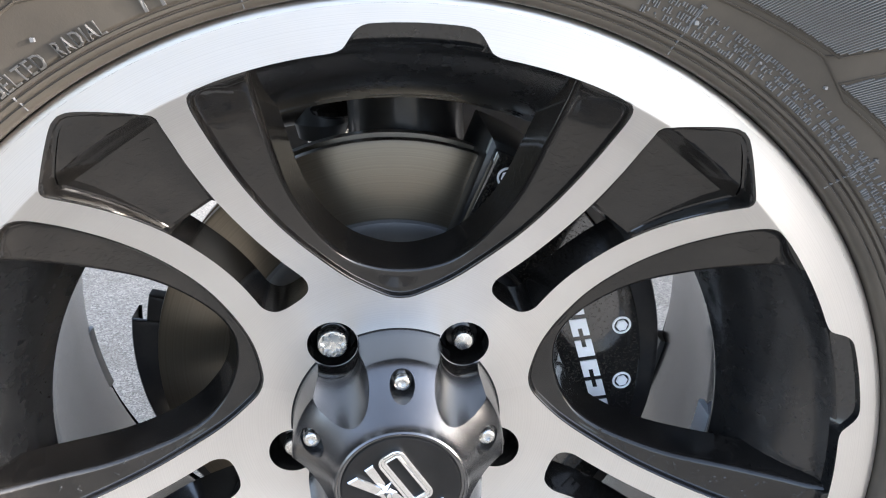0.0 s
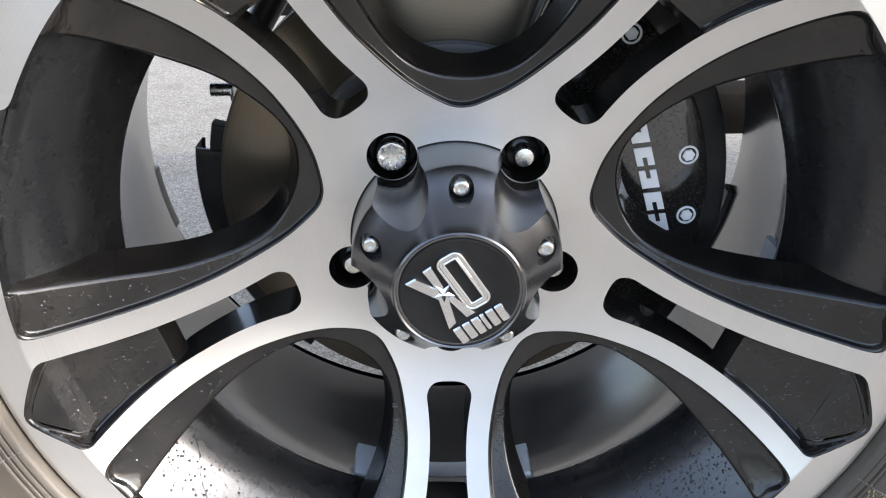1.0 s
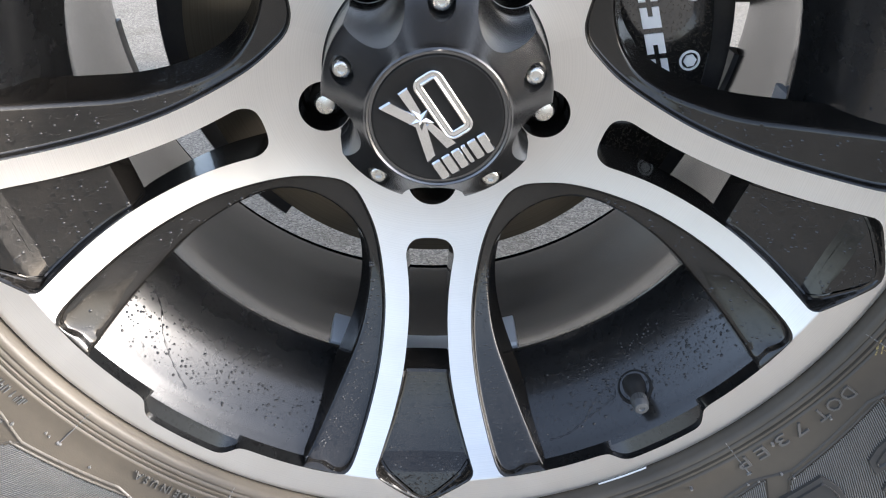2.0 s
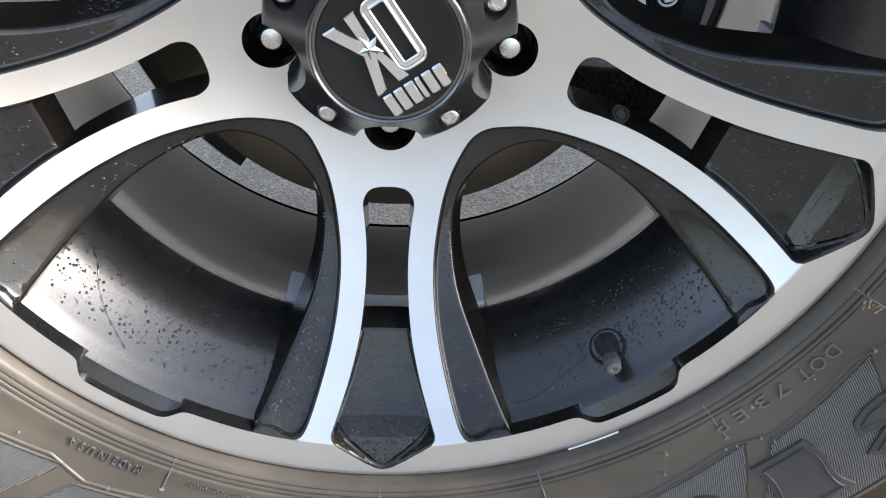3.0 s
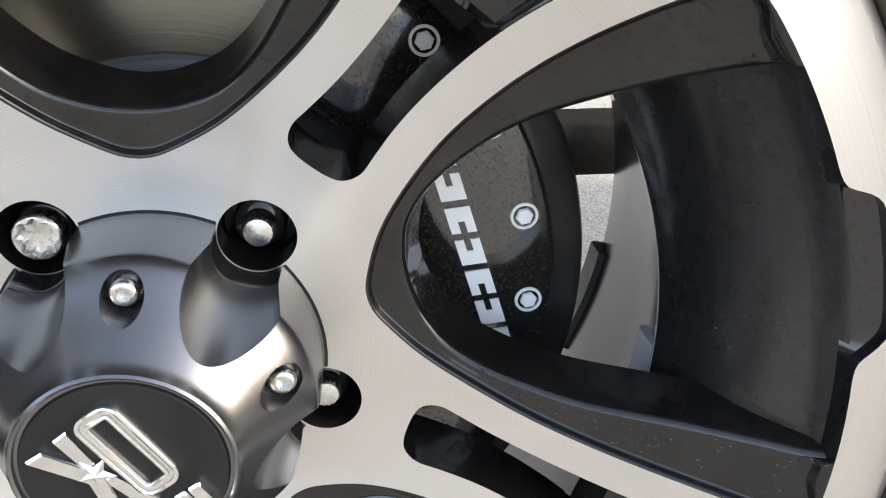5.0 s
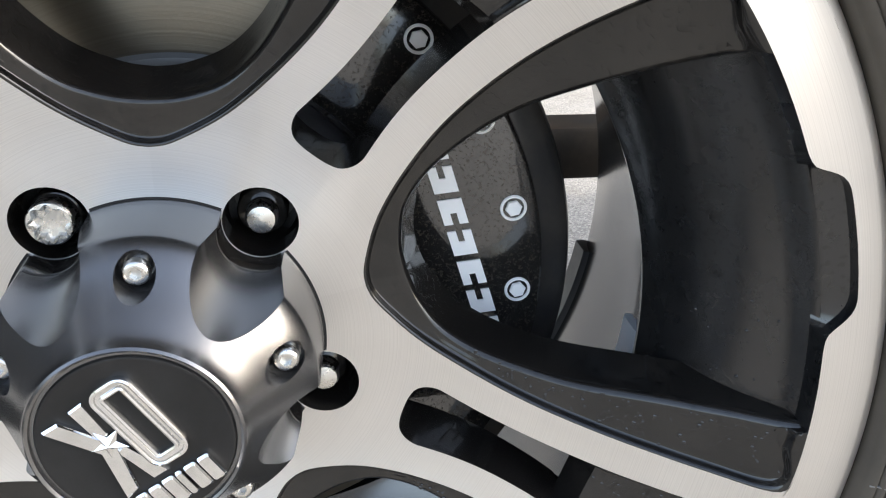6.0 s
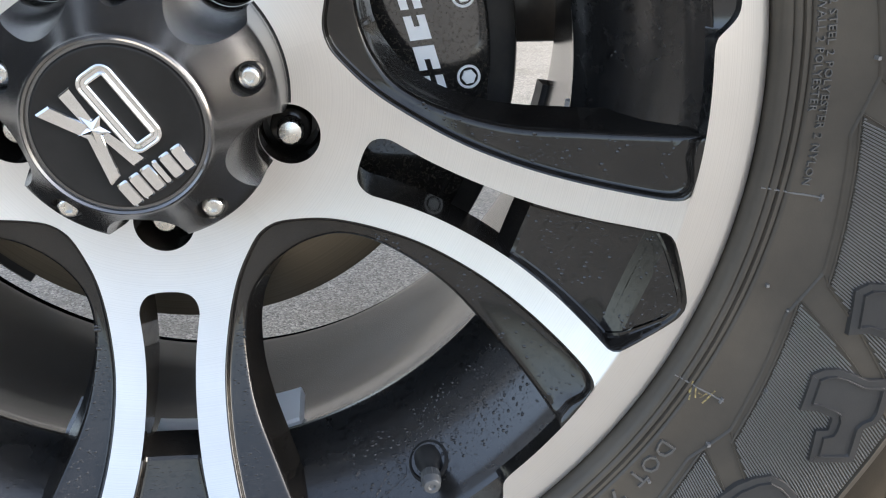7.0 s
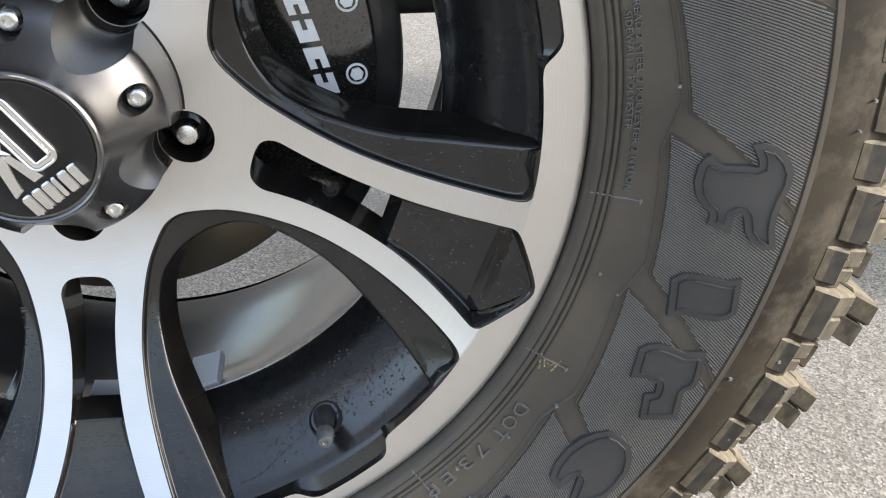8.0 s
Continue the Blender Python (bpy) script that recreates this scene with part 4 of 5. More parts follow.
def logo_plate(outline_mm, lift=0.0018, bevel=0.0009):
    pts = []
    for u, v in outline_mm:
        x, z = u * math.cos(LOGO) - v * math.sin(LOGO), u * math.sin(LOGO) + v * math.cos(LOGO)
        pts.append((x / 1000, z / 1000))
    return prism(pts, 0.0113 - lift, 0.0118, bevel)


def rounded_box(u0, v0, u1, v1, rad, n=5):
    out = []
    for cu, cv, b0 in ((u1 - rad, v1 - rad, 0), (u0 + rad, v1 - rad, 90), (u0 + rad, v0 + rad, 180), (u1 - rad, v0 + rad, 270)):
        out += [(cu + rad * math.cos(radians(b0 + 90 * k / n)), cv + rad * math.sin(radians(b0 + 90 * k / n))) for k in range(n + 1)]
    return out


def logo_frame():
    """A rounded frame, open in the middle."""
    def place(q, y):
        x, z = q[0] * math.cos(LOGO) - q[1] * math.sin(LOGO), q[0] * math.sin(LOGO) + q[1] * math.cos(LOGO)
        return (x / 1000, y, z / 1000)

    def inset(d):
        return rounded_box(-1.4 + d, -12.2 + d, 14.0 - d, 23.2 - d, max(0.5, 5.0 - d))
    rows = []
    for d, y in ((0.0, 0.0118), (0.0, 0.0100), (0.25, 0.0094), (0.9, 0.0091), (1.5, 0.0094), (1.8, 0.0100), (3.0, 0.0102), (3.3, 0.0096), (3.9, 0.0093), (4.5, 0.0096), (4.7, 0.0102), (4.7, 0.0118)):
        rows.append([place(q, y) for q in inset(d)])
    return sheet(rows, closed=True)


def logo_bar(corners, lift=0.0018):
    return logo_plate(corners, lift, 0.0007)


part("emblem_frame", *logo_frame(), chrome, emblem_disc, "chrome rounded frame", sharp=24)
part("emblem_bar", *logo_bar([(-19.8, 20.8), (-13.9, 20.6), (-4.8, 3.5), (-10.6, -14.2), (-15.9, -15.5), (-10.4, 3.5)]), chrome, emblem_disc, "slanted chrome bar", sharp=20)
part("emblem_bar", *logo_bar([(-8.6, 21.5), (-3.2, 21.8), (-4.2, 8.2), (-8.4, 5.4)], 0.0014), chrome, emblem_disc, "slanted chrome bar", sharp=20)
part("emblem_bar", *logo_bar([(-6.8, 1.4), (-3.2, 2.2), (1.4, -14.4), (-4.2, -14.4)], 0.0014), chrome, emblem_disc, "slanted chrome bar", sharp=20)


def star(cu, cv, rad):
    pts = []
    for k in range(10):
        b, q = radians(90 + 36 * k + 8), rad if k % 2 == 0 else rad * 0.42
        u, v = cu + q * math.cos(b), cv + q * math.sin(b)
        pts.append(((u * math.cos(LOGO) - v * math.sin(LOGO)) / 1000, (u * math.sin(LOGO) + v * math.cos(LOGO)) / 1000))
    c = ((cu * math.cos(LOGO) - cv * math.sin(LOGO)) / 1000, (cu * math.sin(LOGO) + cv * math.cos(LOGO)) / 1000)
    v = [(x, 0.0098, z) for x, z in pts] + [(x, 0.0116, z) for x, z in pts] + [(c[0], 0.0080, c[1])]
    f = [(k, (k + 1) % 10, 20) for k in range(10)] + [(k, (k + 1) % 10, 10 + (k + 1) % 10, 10 + k) for k in range(10)]
    return v, f


part("emblem_star", *star(-6.5, 5.1, 6.4), chrome, emblem_disc, "small faceted chrome star", smooth=False)
for k in range(6):
    u0 = -15.0 + k * 5.5 - (2.0 if k > 3 else 0)
    part("emblem_bar", *logo_plate(rounded_box(u0, -27.4, u0 + 4.8 - (2.2 if k == 3 else 0), -16.4, 1.0, 3), 0.0020, 0.0008), chrome, emblem_disc, "short chrome bar", sharp=20)


def domed_screw(radius, length, hexed=True):
    """A button-head screw along -y: shank, rounded head and a hexagon socket."""
    prof = [(radius * 0.72, length), (radius * 0.72, 0.0006), (radius, 0.0004), (radius, -0.0016), (radius * 0.93, -0.0026), (radius * 0.75, -0.0032), (radius * 0.55, -0.0034)]
    v, f = spun(prof, 24)
    n = len(v)
    ring = [polar(radius * 0.5, 15 * k - 0, -0.0034) for k in range(24)]
    def hexr(k, y):
        b = radians((15 * k) % 60 - 30)
        return polar(radius * 0.42 / math.cos(b), 15 * k, y)
    rows = [v[-24:], [hexr(k, -0.0033) for k in range(24)], [hexr(k, -0.0014) for k in range(24)]]
    v2, f2 = sheet(rows, closed=True)
    f2 = list(f2) + [tuple(range(48, 72))]
    return joined((v, f), (v2, f2))


screw_mesh = mesh_of("screw", *domed_screw(0.0046, 0.012), zinc, sharp=40)
for k in range(5):
    a = 18 + 72 * k + SPOKE_TURN
    tilt = about(a) @ Matrix.Translation((SCREW_AT, 0.0364, 0))
    put("screw", screw_mesh, centre_cap, "zinc socket-head screw", tilt)

# ---- wheel nuts ----
def nut_tip(locking):
    if not locking:
        return spun([(0.0062, 0.006), (0.0062, 0.0006), (0.0058, -0.0002), (0.0052, -0.0012), (0.0026, -0.0020), (0.0001, -0.0023)], 36)
    lobes = []
    for r, y, amp in ((0.0086, 0.012, 0.0), (0.0086, 0.0004, 0.0), (0.0080, -0.0006, 0.0), (0.0070, -0.0008, 0.0007), (0.0062, 0.0004, 0.0009), (0.0056, 0.0030, 0.0009), (0.0030, 0.0034, 0.0), (0.0001, 0.0036, 0.0)):
        lobes.append([polar(r + amp * math.cos(radians(8 * 7.5 * k)), 7.5 * k, y) for k in range(48)])
    return sheet(lobes, closed=True)


for k in range(5):
    a = -90 + 72 * k + SPOKE_TURN
    locking = k == 3
    x, _, z = polar(HOLE_AT, a, 0)
    thing = empty("wheel_nut", WHEEL + Vector((x, 0.0775 if not locking else 0.0735, z)), label="chrome splined locking wheel nut in its hole" if locking else "steel cone-tipped wheel nut in its hole", category="wheel nut", group="wheel nuts round the hub")
    part("nut_tip", *nut_tip(locking), zinc, thing, "bright steel tip", sharp=30)
    part("nut_body", *spun([(0.0098, 0.030), (0.0098, 0.0095), (0.0092, 0.0082), (0.0064, 0.0070), (0.0062, 0.0060)], 36), gloss_black, thing, "shiny black nut body", sharp=35)
    part("nut_sleeve", *spun([(0.0141, 0.028), (0.0140, 0.0135), (0.0134, 0.0130), (0.0130, 0.030)], 36), gloss_black, thing, "black hole liner")

tagged(part("hub_face", *moved(spun([(0.080, 0.030), (0.080, 0.0335), (0.0, 0.0335)], 60), Matrix.Translation(WHEEL + Vector((0, 0.075, 0)))), chassis_black), "black hub flange behind the wheel", "hub")

# ---- valve ----
VALVE_AT = (0.2140, -56.2)
vx, _, vz = polar(VALVE_AT[0], VALVE_AT[1], 0)
valve = empty("tyre_valve", WHEEL + Vector((vx, 0.0260, vz)), label="short metal-capped tyre valve in the barrel", category="valve")
VM = about(VALVE_AT[1]) @ Matrix.Rotation(radians(-3), 4, "Z") @ Matrix.Scale(1.0, 4)
valve_stem = part("valve_stem", *moved(spun([(0.0070, 0.004), (0.0068, -0.001), (0.0056, -0.004), (0.0045, -0.0075), (0.0040, -0.0105), (0.0042, -0.0115), (0.0001, -0.0115)], 28), VM), valve_rubber, valve, "black rubber stem")
cap_rows = []
for y, r, rib in ((-0.0105, 0.0042, 0), (-0.0112, 0.0047, 0.00022), (-0.0165, 0.0047, 0.00022), (-0.0172, 0.0044, 0), (-0.0195, 0.0043, 0), (-0.0206, 0.0036, 0), (-0.0208, 0.0018, 0), (-0.0200, 0.0012, 0), (-0.0200, 0.0001, 0)):
    cap_rows.append([polar(r + (rib if k % 2 else 0), 7.5 * k, y) for k in range(48)])
part("valve_cap", *moved(sheet(cap_rows, closed=True), VM), lead, valve_stem, "knurled grey metal cap", sharp=30)
part("valve_seat", *moved(spun([(0.0112, 0.0005), (0.0106, -0.0012), (0.0096, -0.0014), (0.0088, 0.0004), (0.0078, 0.0060), (0.0001, 0.0065)], 32), about(VALVE_AT[1]) @ Matrix.Rotation(radians(-62), 4, "Z") @ Matrix.Scale(0.98, 4)), gap_black, valve, "round recess")

# ---- brake ----
rotor = empty("brake_rotor", label="worn brown-grey steel brake disc", category="brake disc")
part("friction_ring", *spun([(0.1010, 0.1440), (0.1022, 0.1432), (0.1500, 0.1430), (0.1518, 0.1438), (0.1522, 0.1455), (0.1522, 0.1500), (0.1490, 0.1510), (0.1490, 0.1610), (0.1522, 0.1620), (0.1522, 0.1700), (0.1000, 0.1705)], 200), rotor_steel, rotor, "turned steel friction face", sharp=30)
part("rotor_hat", *spun([(0.1010, 0.1440), (0.0985, 0.1450), (0.0960, 0.1430), (0.0940, 0.1380), (0.0930, 0.1120), (0.0900, 0.1090), (0.0300, 0.1085)], 120), hat_steel, rotor, "grey cast hat", sharp=40)

caliper = empty("brake_caliper", label="black brake caliper with gloss cover and silver bars", category="brake caliper")


def arc_plate(r0, r1, a0, a1, y0, y1, bevel, n=40):
    edge = [(r1, a0 + (a1 - a0) * k / n) for k in range(n + 1)] + [(r0, a1 + (a0 - a1) * k / n) for k in range(n + 1)]
    def ring(inset, y):
        out = []
        for i, (r, a) in enumerate(edge):
            s = 1 if i <= n else -1
            aa = min(max(a, min(a0, a1) + math.degrees(inset / r)), max(a0, a1) - math.degrees(inset / r))
            out.append(polar(r - s * inset, aa, y))
        return out
    v, f = sheet([ring(bevel, y0), ring(bevel * 0.3, y0 + bevel * 0.3), ring(0, y0 + bevel), ring(0, y1)], closed=True)
    v, f = list(v), list(f)
    m = 2 * (n + 1)
    for k in range(n):
        f.append((k, k + 1, m - 2 - k, m - 1 - k))
        f.append((3 * m + k, 3 * m + m - 1 - k, 3 * m + m - 2 - k, 3 * m + k + 1))
    return v, f


cover_plate = part("cover_plate", *arc_plate(0.1030, 0.1625, 67.5, -40.0, 0.1195, 0.1275, 0.0022), caliper_black, caliper, "gloss black cover plate", sharp=30)
part("caliper_body", *arc_plate(0.0980, 0.1790, 50.0, -41.0, 0.1290, 0.2050, 0.006), chassis_black, caliper, "black cast body", sharp=35)
part("caliper_end", *arc_plate(0.0980, 0.1680, 69.0, 49.0, 0.1292, 0.2040, 0.006), chassis_black, caliper, "black cast end of the caliper", sharp=35)
hex_head = [[polar(r, 60 * k + 12, y) for k in range(6)] for r, y in ((0.0039, 0.003), (0.0039, -0.0008), (0.0035, -0.0013))]
hex_v, hex_f = sheet(hex_head, closed=True)
cal_bolt = mesh_of("cover_bolt", hex_v, [*hex_f, tuple(range(12, 18))], white_paint, smooth=False)
washer = mesh_of("bolt_washer", *spun([(0.0062, 0.0012), (0.0062, -0.0002), (0.0058, -0.0006), (0.0050, -0.0006), (0.0048, 0.0006)], 32), white_paint, sharp=40)
for a in (63.0, 46.5, 29.9, 13.1, -2.6, -18.8, -35.0):
    x, _, z = polar(0.1508, a, 0)
    at = Matrix.Translation((x, 0.1192, z))
    bolt = put("cover_bolt", cal_bolt, cover_plate, "bright hexagon bolt head", at)
    put("bolt_washer", washer, cover_plate, "pale ring round the bolt", at)
for k in range(8):
    u = k / 7
    cx, cz = 0.1050 + 0.0330 * u, 0.0790 - 0.1060 * u
    ang = math.atan2(-0.1060, 0.0330)
    side = 1 if k % 2 else -1
    pts = []
    for du, dv in ((-0.0062, -0.0054), (0.0062, -0.0054), (0.0062, -0.0014), (0.0006, -0.0014), (0.0006, 0.0014), (0.0062, 0.0014), (0.0062, 0.0054), (-0.0062, 0.0054)):
        lean = side * du + 0.2 * dv
        pts.append((cx + lean * math.cos(ang) - dv * math.sin(ang), cz + lean * math.sin(ang) + dv * math.cos(ang)))
    part("white_bar", *prism(pts, 0.1186, 0.1200, 0.0), white_paint, cover_plate, "notched bright silver bar", smooth=False)

shield = empty("dust_shield", label="black pressed-steel brake dust shield", category="dust shield")
part("shield_plate", *arc_plate(0.105, 0.1750, 172.5, 232.0, 0.1720, 0.1760, 0.001), chassis_black, shield, sharp=35)
part("shield_step", *arc_plate(0.105, 0.1660, 166.0, 172.6, 0.1730, 0.1850, 0.002), chassis_black, shield, sharp=35)
part("shield_rim", *spun([(0.1750, 0.1715), (0.1762, 0.1760), (0.1762, 0.1960), (0.1740, 0.1960)], 40, 172.5, 232.0), chassis_black, shield)


def hex_bolt(rad, head, length):
    v, f = sheet([[polar(rad, 60 * k + 30, y) for k in range(6)] for y in (0, -head * 0.85)], closed=True)
    v, f = list(v) + [polar(rad * 0.86, 60 * k + 30, -head) for k in range(6)], list(f)
    f += [(6 + k, 6 + (k + 1) % 6, 12 + (k + 1) % 6, 12 + k) for k in range(6)] + [tuple(range(12, 18))]
    return joined((v, f), spun([(rad * 0.6, 0), (rad * 0.6, length)], 18), spun([(rad * 1.25, 0.0), (rad * 1.25, 0.0012), (rad * 0.6, 0.0012)], 24))


guide = empty("bracket_bolt", WHEEL + Vector((-0.149, 0.200, 0.056)), label="small zinc bolt on the brake bracket", category="bolt")
part("bolt_head", *moved(hex_bolt(0.0075, 0.007, 0.016), Matrix.Rotation(radians(90), 4, "Z")), zinc, guide, sharp=30)

# ---- balance weights ----
def weight(r, y0, y1, a0, a1, thick):
    rows = []
    for k in range(9):
        a = a0 + (a1 - a0) * k / 8
        rows.append([polar(r, a, y0), polar(r - thick * 0.8, a, y0 + 0.0008), polar(r - thick, a, y0 + 0.0025), polar(r - thick, a, y1 - 0.002), polar(r - thick * 0.7, a, y1), polar(r, a, y1)])
    v, f = sheet(rows)
    n = len(v)
    return list(v), list(f) + [tuple(range(5, -1, -1)), tuple(range(n - 6, n))]


for a0, a1, r, y0, y1, th, mat, lab in ((-9.5, -26.5, 0.2300, 0.222, 0.243, 0.0095, lead, "long dark grey balance weight on the rear rim edge"), (-163.5, -176.0, 0.2300, 0.226, 0.243, 0.0050, lead, "long dark grey balance weight on the rear rim edge"),
                                         (-4.8, -11.0, 0.2045, 0.0760, 0.1080, 0.0045, tape, "small pale balance weight stuck in the barrel"), (-74.0, -79.5, 0.2000, 0.078, 0.112, 0.0075, tape, "small pale balance weight stuck in the barrel"),
                                         (-86.5, -98.0, 0.2065, 0.0935, 0.1110, 0.0050, tape, "small pale balance weight stuck in the barrel"), (-105.5, -110.8, 0.2000, 0.078, 0.110, 0.0070, tape, "small pale balance weight stuck in the barrel")):
    ob = part("balance_weight", *weight(r, y0, y1, a0, a1, th), mat, None, lab, sharp=40)
    ob.location = WHEEL
    tagged(ob, lab, "balance weight", "balance weights in the barrel")

# ---- suspension behind the wheel ----
def rod(p, q, rad, n=24, waist=()):
    """A tube between two points with optional (share, radius) changes along it."""
    p, q = Vector(p), Vector(q)
    stops = [(0.0, 0.0), (0.0, rad * 0.9), (0.004, rad), *waist, (0.996, rad), (1.0, rad * 0.9), (1.0, 0.0)]
    m = Matrix.Translation(p) @ (q - p).to_track_quat("Y", "Z").to_matrix().to_4x4()
    ln = (q - p).length
    return moved(spun([(max(r, 0.00005), u * ln) for u, r in stops], n), m)


knuckle = empty("steering_knuckle", label="black cast steering knuckle behind the disc", category="knuckle")
part("knuckle_arm", *joined(rod((0.02, 0.21, 0.02), (0.01, 0.235, 0.24), 0.040), rod((0.0, 0.20, -0.02), (0.0, 0.23, -0.09), 0.038)), chassis_black, knuckle)
part("ball_joint", *rod((0.0, 0.245, 0.13), (0.0, 0.245, 0.185), 0.022, 28, ((0.35, 0.024), (0.4, 0.0185), (0.8, 0.0185))), lead, knuckle, "grey ball joint housing")
part("hub_carrier", *spun([(0.0001, 0.185), (0.050, 0.186), (0.055, 0.192), (0.054, 0.235), (0.045, 0.250), (0.0001, 0.250)], 60), chassis_black, knuckle)
tie = empty("steering_link", label="dark steering link with a greasy joint", category="steering link")
part("link_rod", *rod((-0.30, 0.30, 0.105), (-0.045, 0.262, 0.150), 0.013), chassis_black, tie)
part("link_joint", *rod((-0.046, 0.262, 0.125), (-0.046, 0.262, 0.165), 0.017, 28, ((0.3, 0.020), (0.6, 0.015))), lead, tie, "grey ball joint")
part("link_boot", *moved(spun([(0.012, 0.0), (0.0175, 0.003), (0.0185, 0.006), (0.0165, 0.009), (0.010, 0.012)], 28), Matrix.Translation((-0.036, 0.255, 0.142)) @ Matrix.Rotation(radians(90), 4, "X")), gloss_black, tie, "shiny black rubber boot")
part("joint_hose", *joined(rod((-0.150, 0.285, 0.075), (-0.100, 0.275, 0.150), 0.011), rod((-0.100, 0.275, 0.150), (-0.020, 0.275, 0.185), 0.011)), chassis_black, tie, "dark hose")
part("joint_nut", *rod((-0.108, 0.268, 0.088), (-0.086, 0.262, 0.108), 0.0125, 28, ((0.4, 0.0125), (0.45, 0.009))), lead, tie, "grey joint nut")
axle = empty("front_axle", label="black tubular front axle under the vehicle", category="axle")
part("axle_tube", *rod((0, 0.25, 0.01), (0, 1.30, 0.01), 0.042, 40), chassis_black, axle)
arm = empty("control_arm", label="black control arm with a rusty bush", category="control arm")
part("arm_bar", *moved(box((0.17, 0.335, -0.0290), (0.62, 0.375, 0.0110), 0.004), Matrix()), chassis_black, arm)
part("arm_bracket", *rod((0.03, 0.345, 0.0), (0.19, 0.352, -0.008), 0.014), chassis_black, arm)
part("arm_bush", *moved(spun([(0.0001, -0.022), (0.010, -0.022), (0.012, -0.016), (0.020, -0.015), (0.0235, -0.010), (0.0235, 0.03), (0.0001, 0.03)], 36), Matrix.Translation((0.213, 0.35, 0.064))), rust, arm, "rusty round bush")
spring = empty("coil_spring", WHEEL + Vector((0.0, 0.42, 0.0)), label="dark coil spring above the axle", category="coil spring")
coil = []
for i in range(141):
    b = 2 * math.pi * i / 20
    c = Vector((0.062 * math.cos(b), 0.062 * math.sin(b), 0.06 + 0.34 * i / 140))
    t = Vector((-0.062 * math.sin(b), 0.062 * math.cos(b), 0.34 / 44)).normalized()
    u = t.cross(Vector((0, 0, 1))).normalized()
    w = u.cross(t)
    coil.append([tuple(c + 0.0075 * (u * math.cos(q) + w * math.sin(q))) for q in np.linspace(0, 2 * math.pi, 11)[:-1]])
part("spring_coil", *sheet(coil, closed=True), chassis_black, spring)
part("spring_seat", *moved(spun([(0.0001, 0.0), (0.078, 0.0), (0.080, 0.006), (0.078, 0.012), (0.0001, 0.012)], 40), Matrix.Translation((0, 0, 0.05)) @ Matrix.Rotation(radians(90), 4, "X")), chassis_black, spring)


inner_wing = empty("inner_wing", (0, 0.57, 0.42), label="plain black inner wing behind the wheel, with an added unseen top", category="inner wing")
part("wing_panel", *box((-0.20, -0.01, 0.04), (0.52, 0.01, 0.60), 0.004), chassis_black, inner_wing)
# Unseen top, added to keep open sky out of the barrel's reflections.
part("added_wing_top", *box((-0.20, -0.53, 0.60), (0.54, 0.01, 0.62), 0.004), chassis_black, inner_wing)

# Unseen arch in the fender's place, added to block overhead sky.
fender = empty("fender", label="unseen black arch added over the wheel to block the sky", category="fender")
part("added_arch", *spun([(0.560, 0.60), (0.560, 0.02), (0.566, 0.014), (0.575, 0.014), (0.580, 0.02), (0.580, 0.60)], 60, 28.0, 152.0), chassis_black, fender, sharp=30)

# Unseen box in the vehicle body's place, added to shade the ground.
shade_body = empty("shade_body", (1.10, 0, 0), label="unseen dark box and bar added to shade the ground and reflections", category="vehicle body")
part("shade_box", *box((0.0, 0.26, 0.42), (2.5, 0.97, 1.10), 0.03), chassis_black, shade_body)
# Unseen bar, added to block bright sky from the rear barrel's reflections.
part("reflection_bar", *box((-1.40, 0.87, 0.42), (0.04, 0.93, 0.80), 0.012), chassis_black, shade_body)
part("shade_box_foot", *box((0.02, 0.27, 0.38), (2.45, 0.40, 0.43), 0.012), chassis_black, shade_body)

# ---- water on the paint ----
water = material("water_on_paint", (0.012, 0.012, 0.013), 0.12, 0.0, 0.2)
rough_from(water, noise_tex(water, coords(water), 200.0), 0.08, 0.16)


def droplet(p, n, rad, high):
    t = n.orthogonal().normalized()
    b = n.cross(t)
    rings = []
    for k, h in ((1.0, 0.0), (0.72, 0.62), (0.3, 0.95)):
        rings.append([tuple(p + rad * k * (t * math.cos(q) + b * math.sin(q)) + n * high * h) for q in np.linspace(0, 2 * math.pi, 8)[:-1]])
    v, f = sheet(rings, closed=True)
    return list(v), list(f) + [tuple(range(14, 21))]


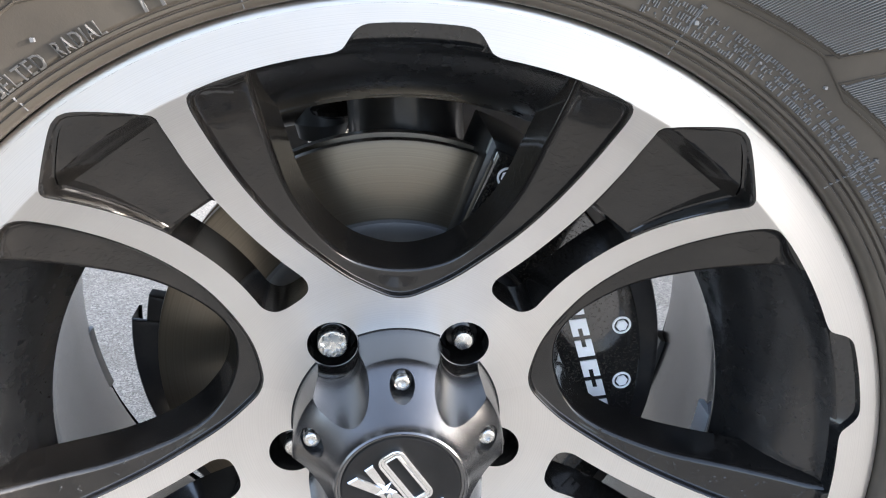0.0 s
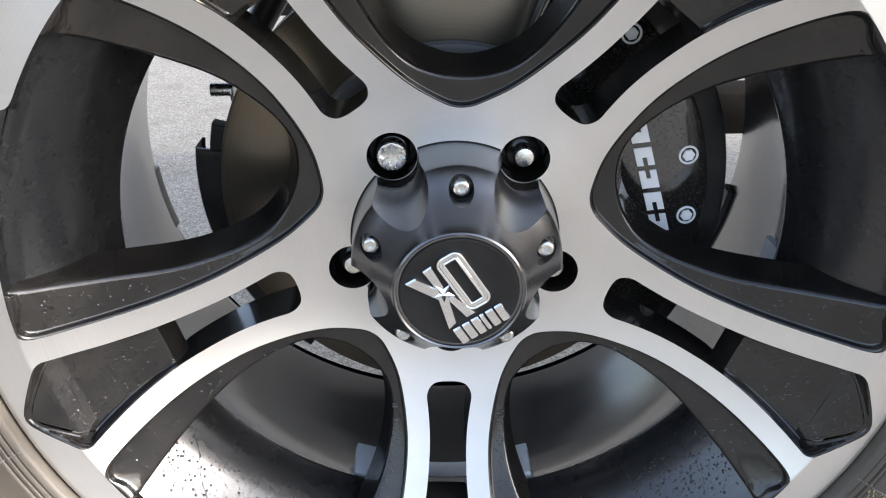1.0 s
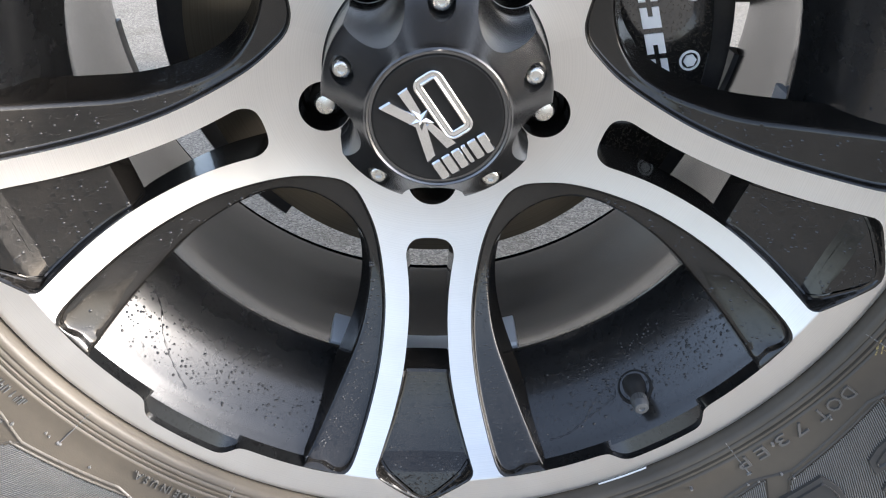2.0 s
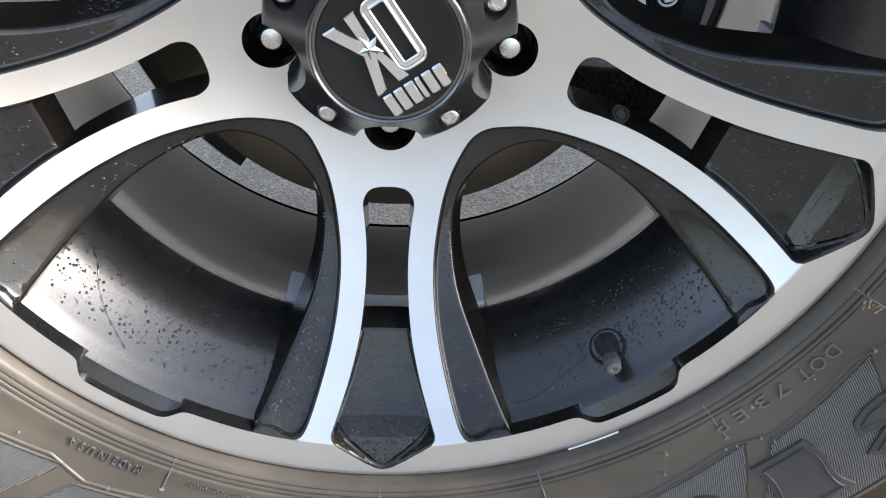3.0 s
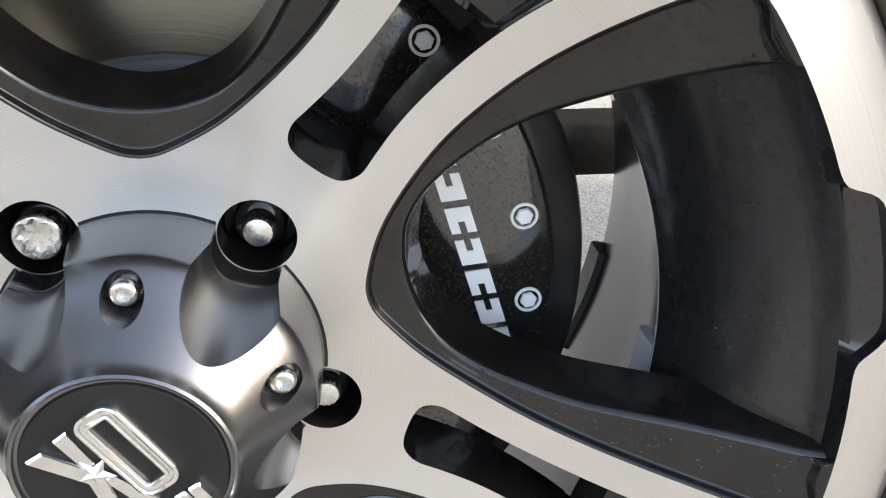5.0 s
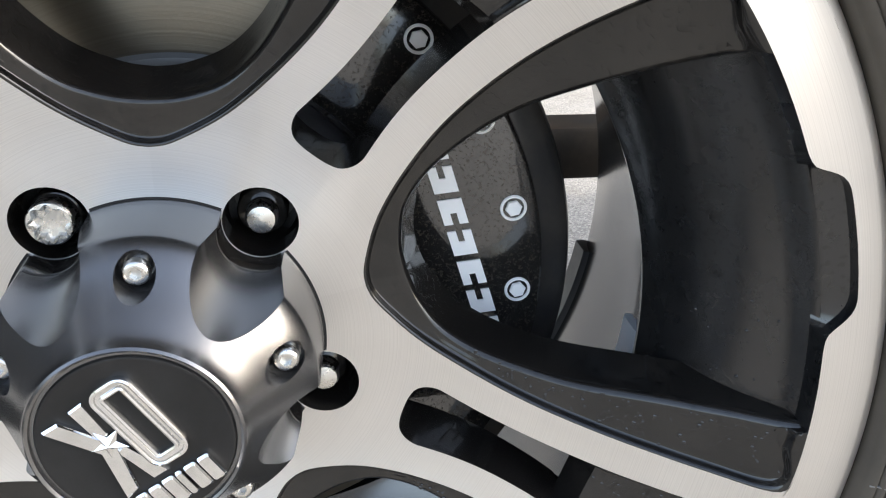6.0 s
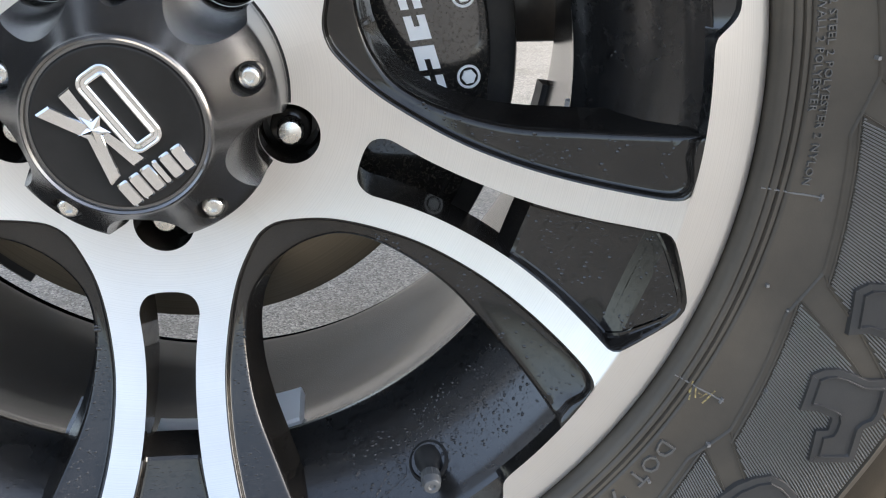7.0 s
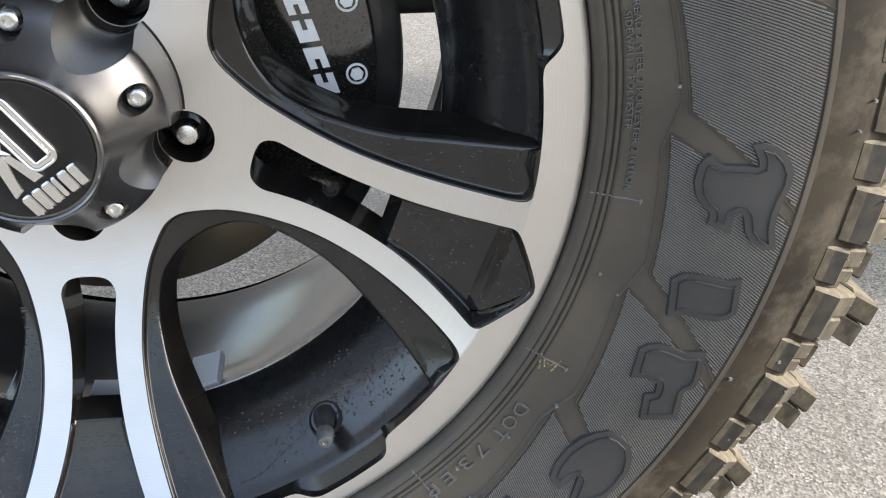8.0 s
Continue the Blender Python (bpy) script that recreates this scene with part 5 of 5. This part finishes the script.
rng = random.Random(21)
drops = []
for _ in range(2200):
    k = rng.betavariate(1.6, 2.2) * 0.75
    r, y, tilt = barrel_at(k)
    a = rng.choice((rng.gauss(-50, 12), rng.gauss(-50, 12), rng.gauss(-130, 14), rng.uniform(-160, 10)))
    p = Vector(polar(r, a, y))
    n = Vector(polar(tilt[0], a, tilt[1])).normalized()
    q = 0.0003 + 0.0007 * rng.random() ** 3
    drops.append(droplet(p - n * 0.00005, n, q, q * 0.6))
for _ in range(2400):
    k = rng.choice((0, 0, 0, 0, 1, 1, 4))
    half = rng.choice((-1, 1))
    if rng.random() < 0.5:
        i = rng.randrange(len(pad_edge) - 6)
        s = rng.uniform(0.05, 0.82)
        q2 = (pad_edge[i][0], pad_edge[i][1] * s * half)
        dip = pad_drop(q2)
    else:
        i = rng.randrange(26, 92)
        s = rng.uniform(0.1, 0.9)
        q2 = (window_ext[i][0] * (1 - s) + crease2d[i][0] * s, (window_ext[i][1] * (1 - s) + crease2d[i][1] * s) * half)
        dip = STEP + 0.0006 * s - 0.0001
    p = Vector(on_face(q2, dip))
    slope = (face_y(r_of(q2) + 0.002) - face_y(r_of(q2) - 0.002)) / 0.004
    rad_dir = Vector((q2[0], 0, q2[1])).normalized()
    n = (Vector((0, -1, 0)) + rad_dir * slope).normalized()
    q = 0.0003 + 0.0007 * rng.random() ** 3
    m = about(-90 + 72 * k + SPOKE_TURN)
    drops.append(droplet(m @ (p - n * 0.00005), m.to_3x3() @ n, q, q * 0.24))


def trail(points, width):
    """A thin run of water down the barrel along (share of depth, degrees) points."""
    rows = []
    pts = resample(softened(points, 2), 60)
    for i, (k, a) in enumerate(pts):
        r, y, tilt = barrel_at(k)
        n = Vector(polar(tilt[0], a, tilt[1])).normalized()
        j, h = pts[max(i - 1, 0)], pts[min(i + 1, 59)]
        dk, da = (h[0] - j[0]) * 0.059, radians(h[1] - j[1]) * r
        ln = math.hypot(dk, da) or 1e-9
        side = Vector(polar(0, a, 0)) + (Vector((-math.sin(radians(a)), 0, math.cos(radians(a)))) * dk - Vector(polar(tilt[1], a, -tilt[0])) * da) / ln
        w = width * (0.7 + 0.3 * math.sin(i * 0.9))
        p = Vector(polar(r, a, y))
        rows.append([tuple(p - side * w - n * 0.0001), tuple(p - side * w * 0.5 + n * w * 0.5), tuple(p + side * w * 0.5 + n * w * 0.5), tuple(p + side * w - n * 0.0001)])
    return sheet(rows)


drops += [trail([(0.0, -72.0), (0.0, -70.3), (0.02, -68.1), (0.098, -65.2), (0.135, -62.7), (0.188, -59.8)], 0.0007),
          trail([(0.188, -59.8), (0.277, -59.1), (0.306, -60.7), (0.253, -62.4), (0.169, -64.4), (0.09, -65.4)], 0.0006),
          trail([(0.0, -131.0), (0.16, -136.0), (0.33, -139.5), (0.47, -141.0), (0.58, -144.0)], 0.0007)]
wet = part("water_drops", *joined(*drops), water)
wet.location = WHEEL
tagged(wet, "small water drops beaded on the black paint", "water drops", kind="stuff")
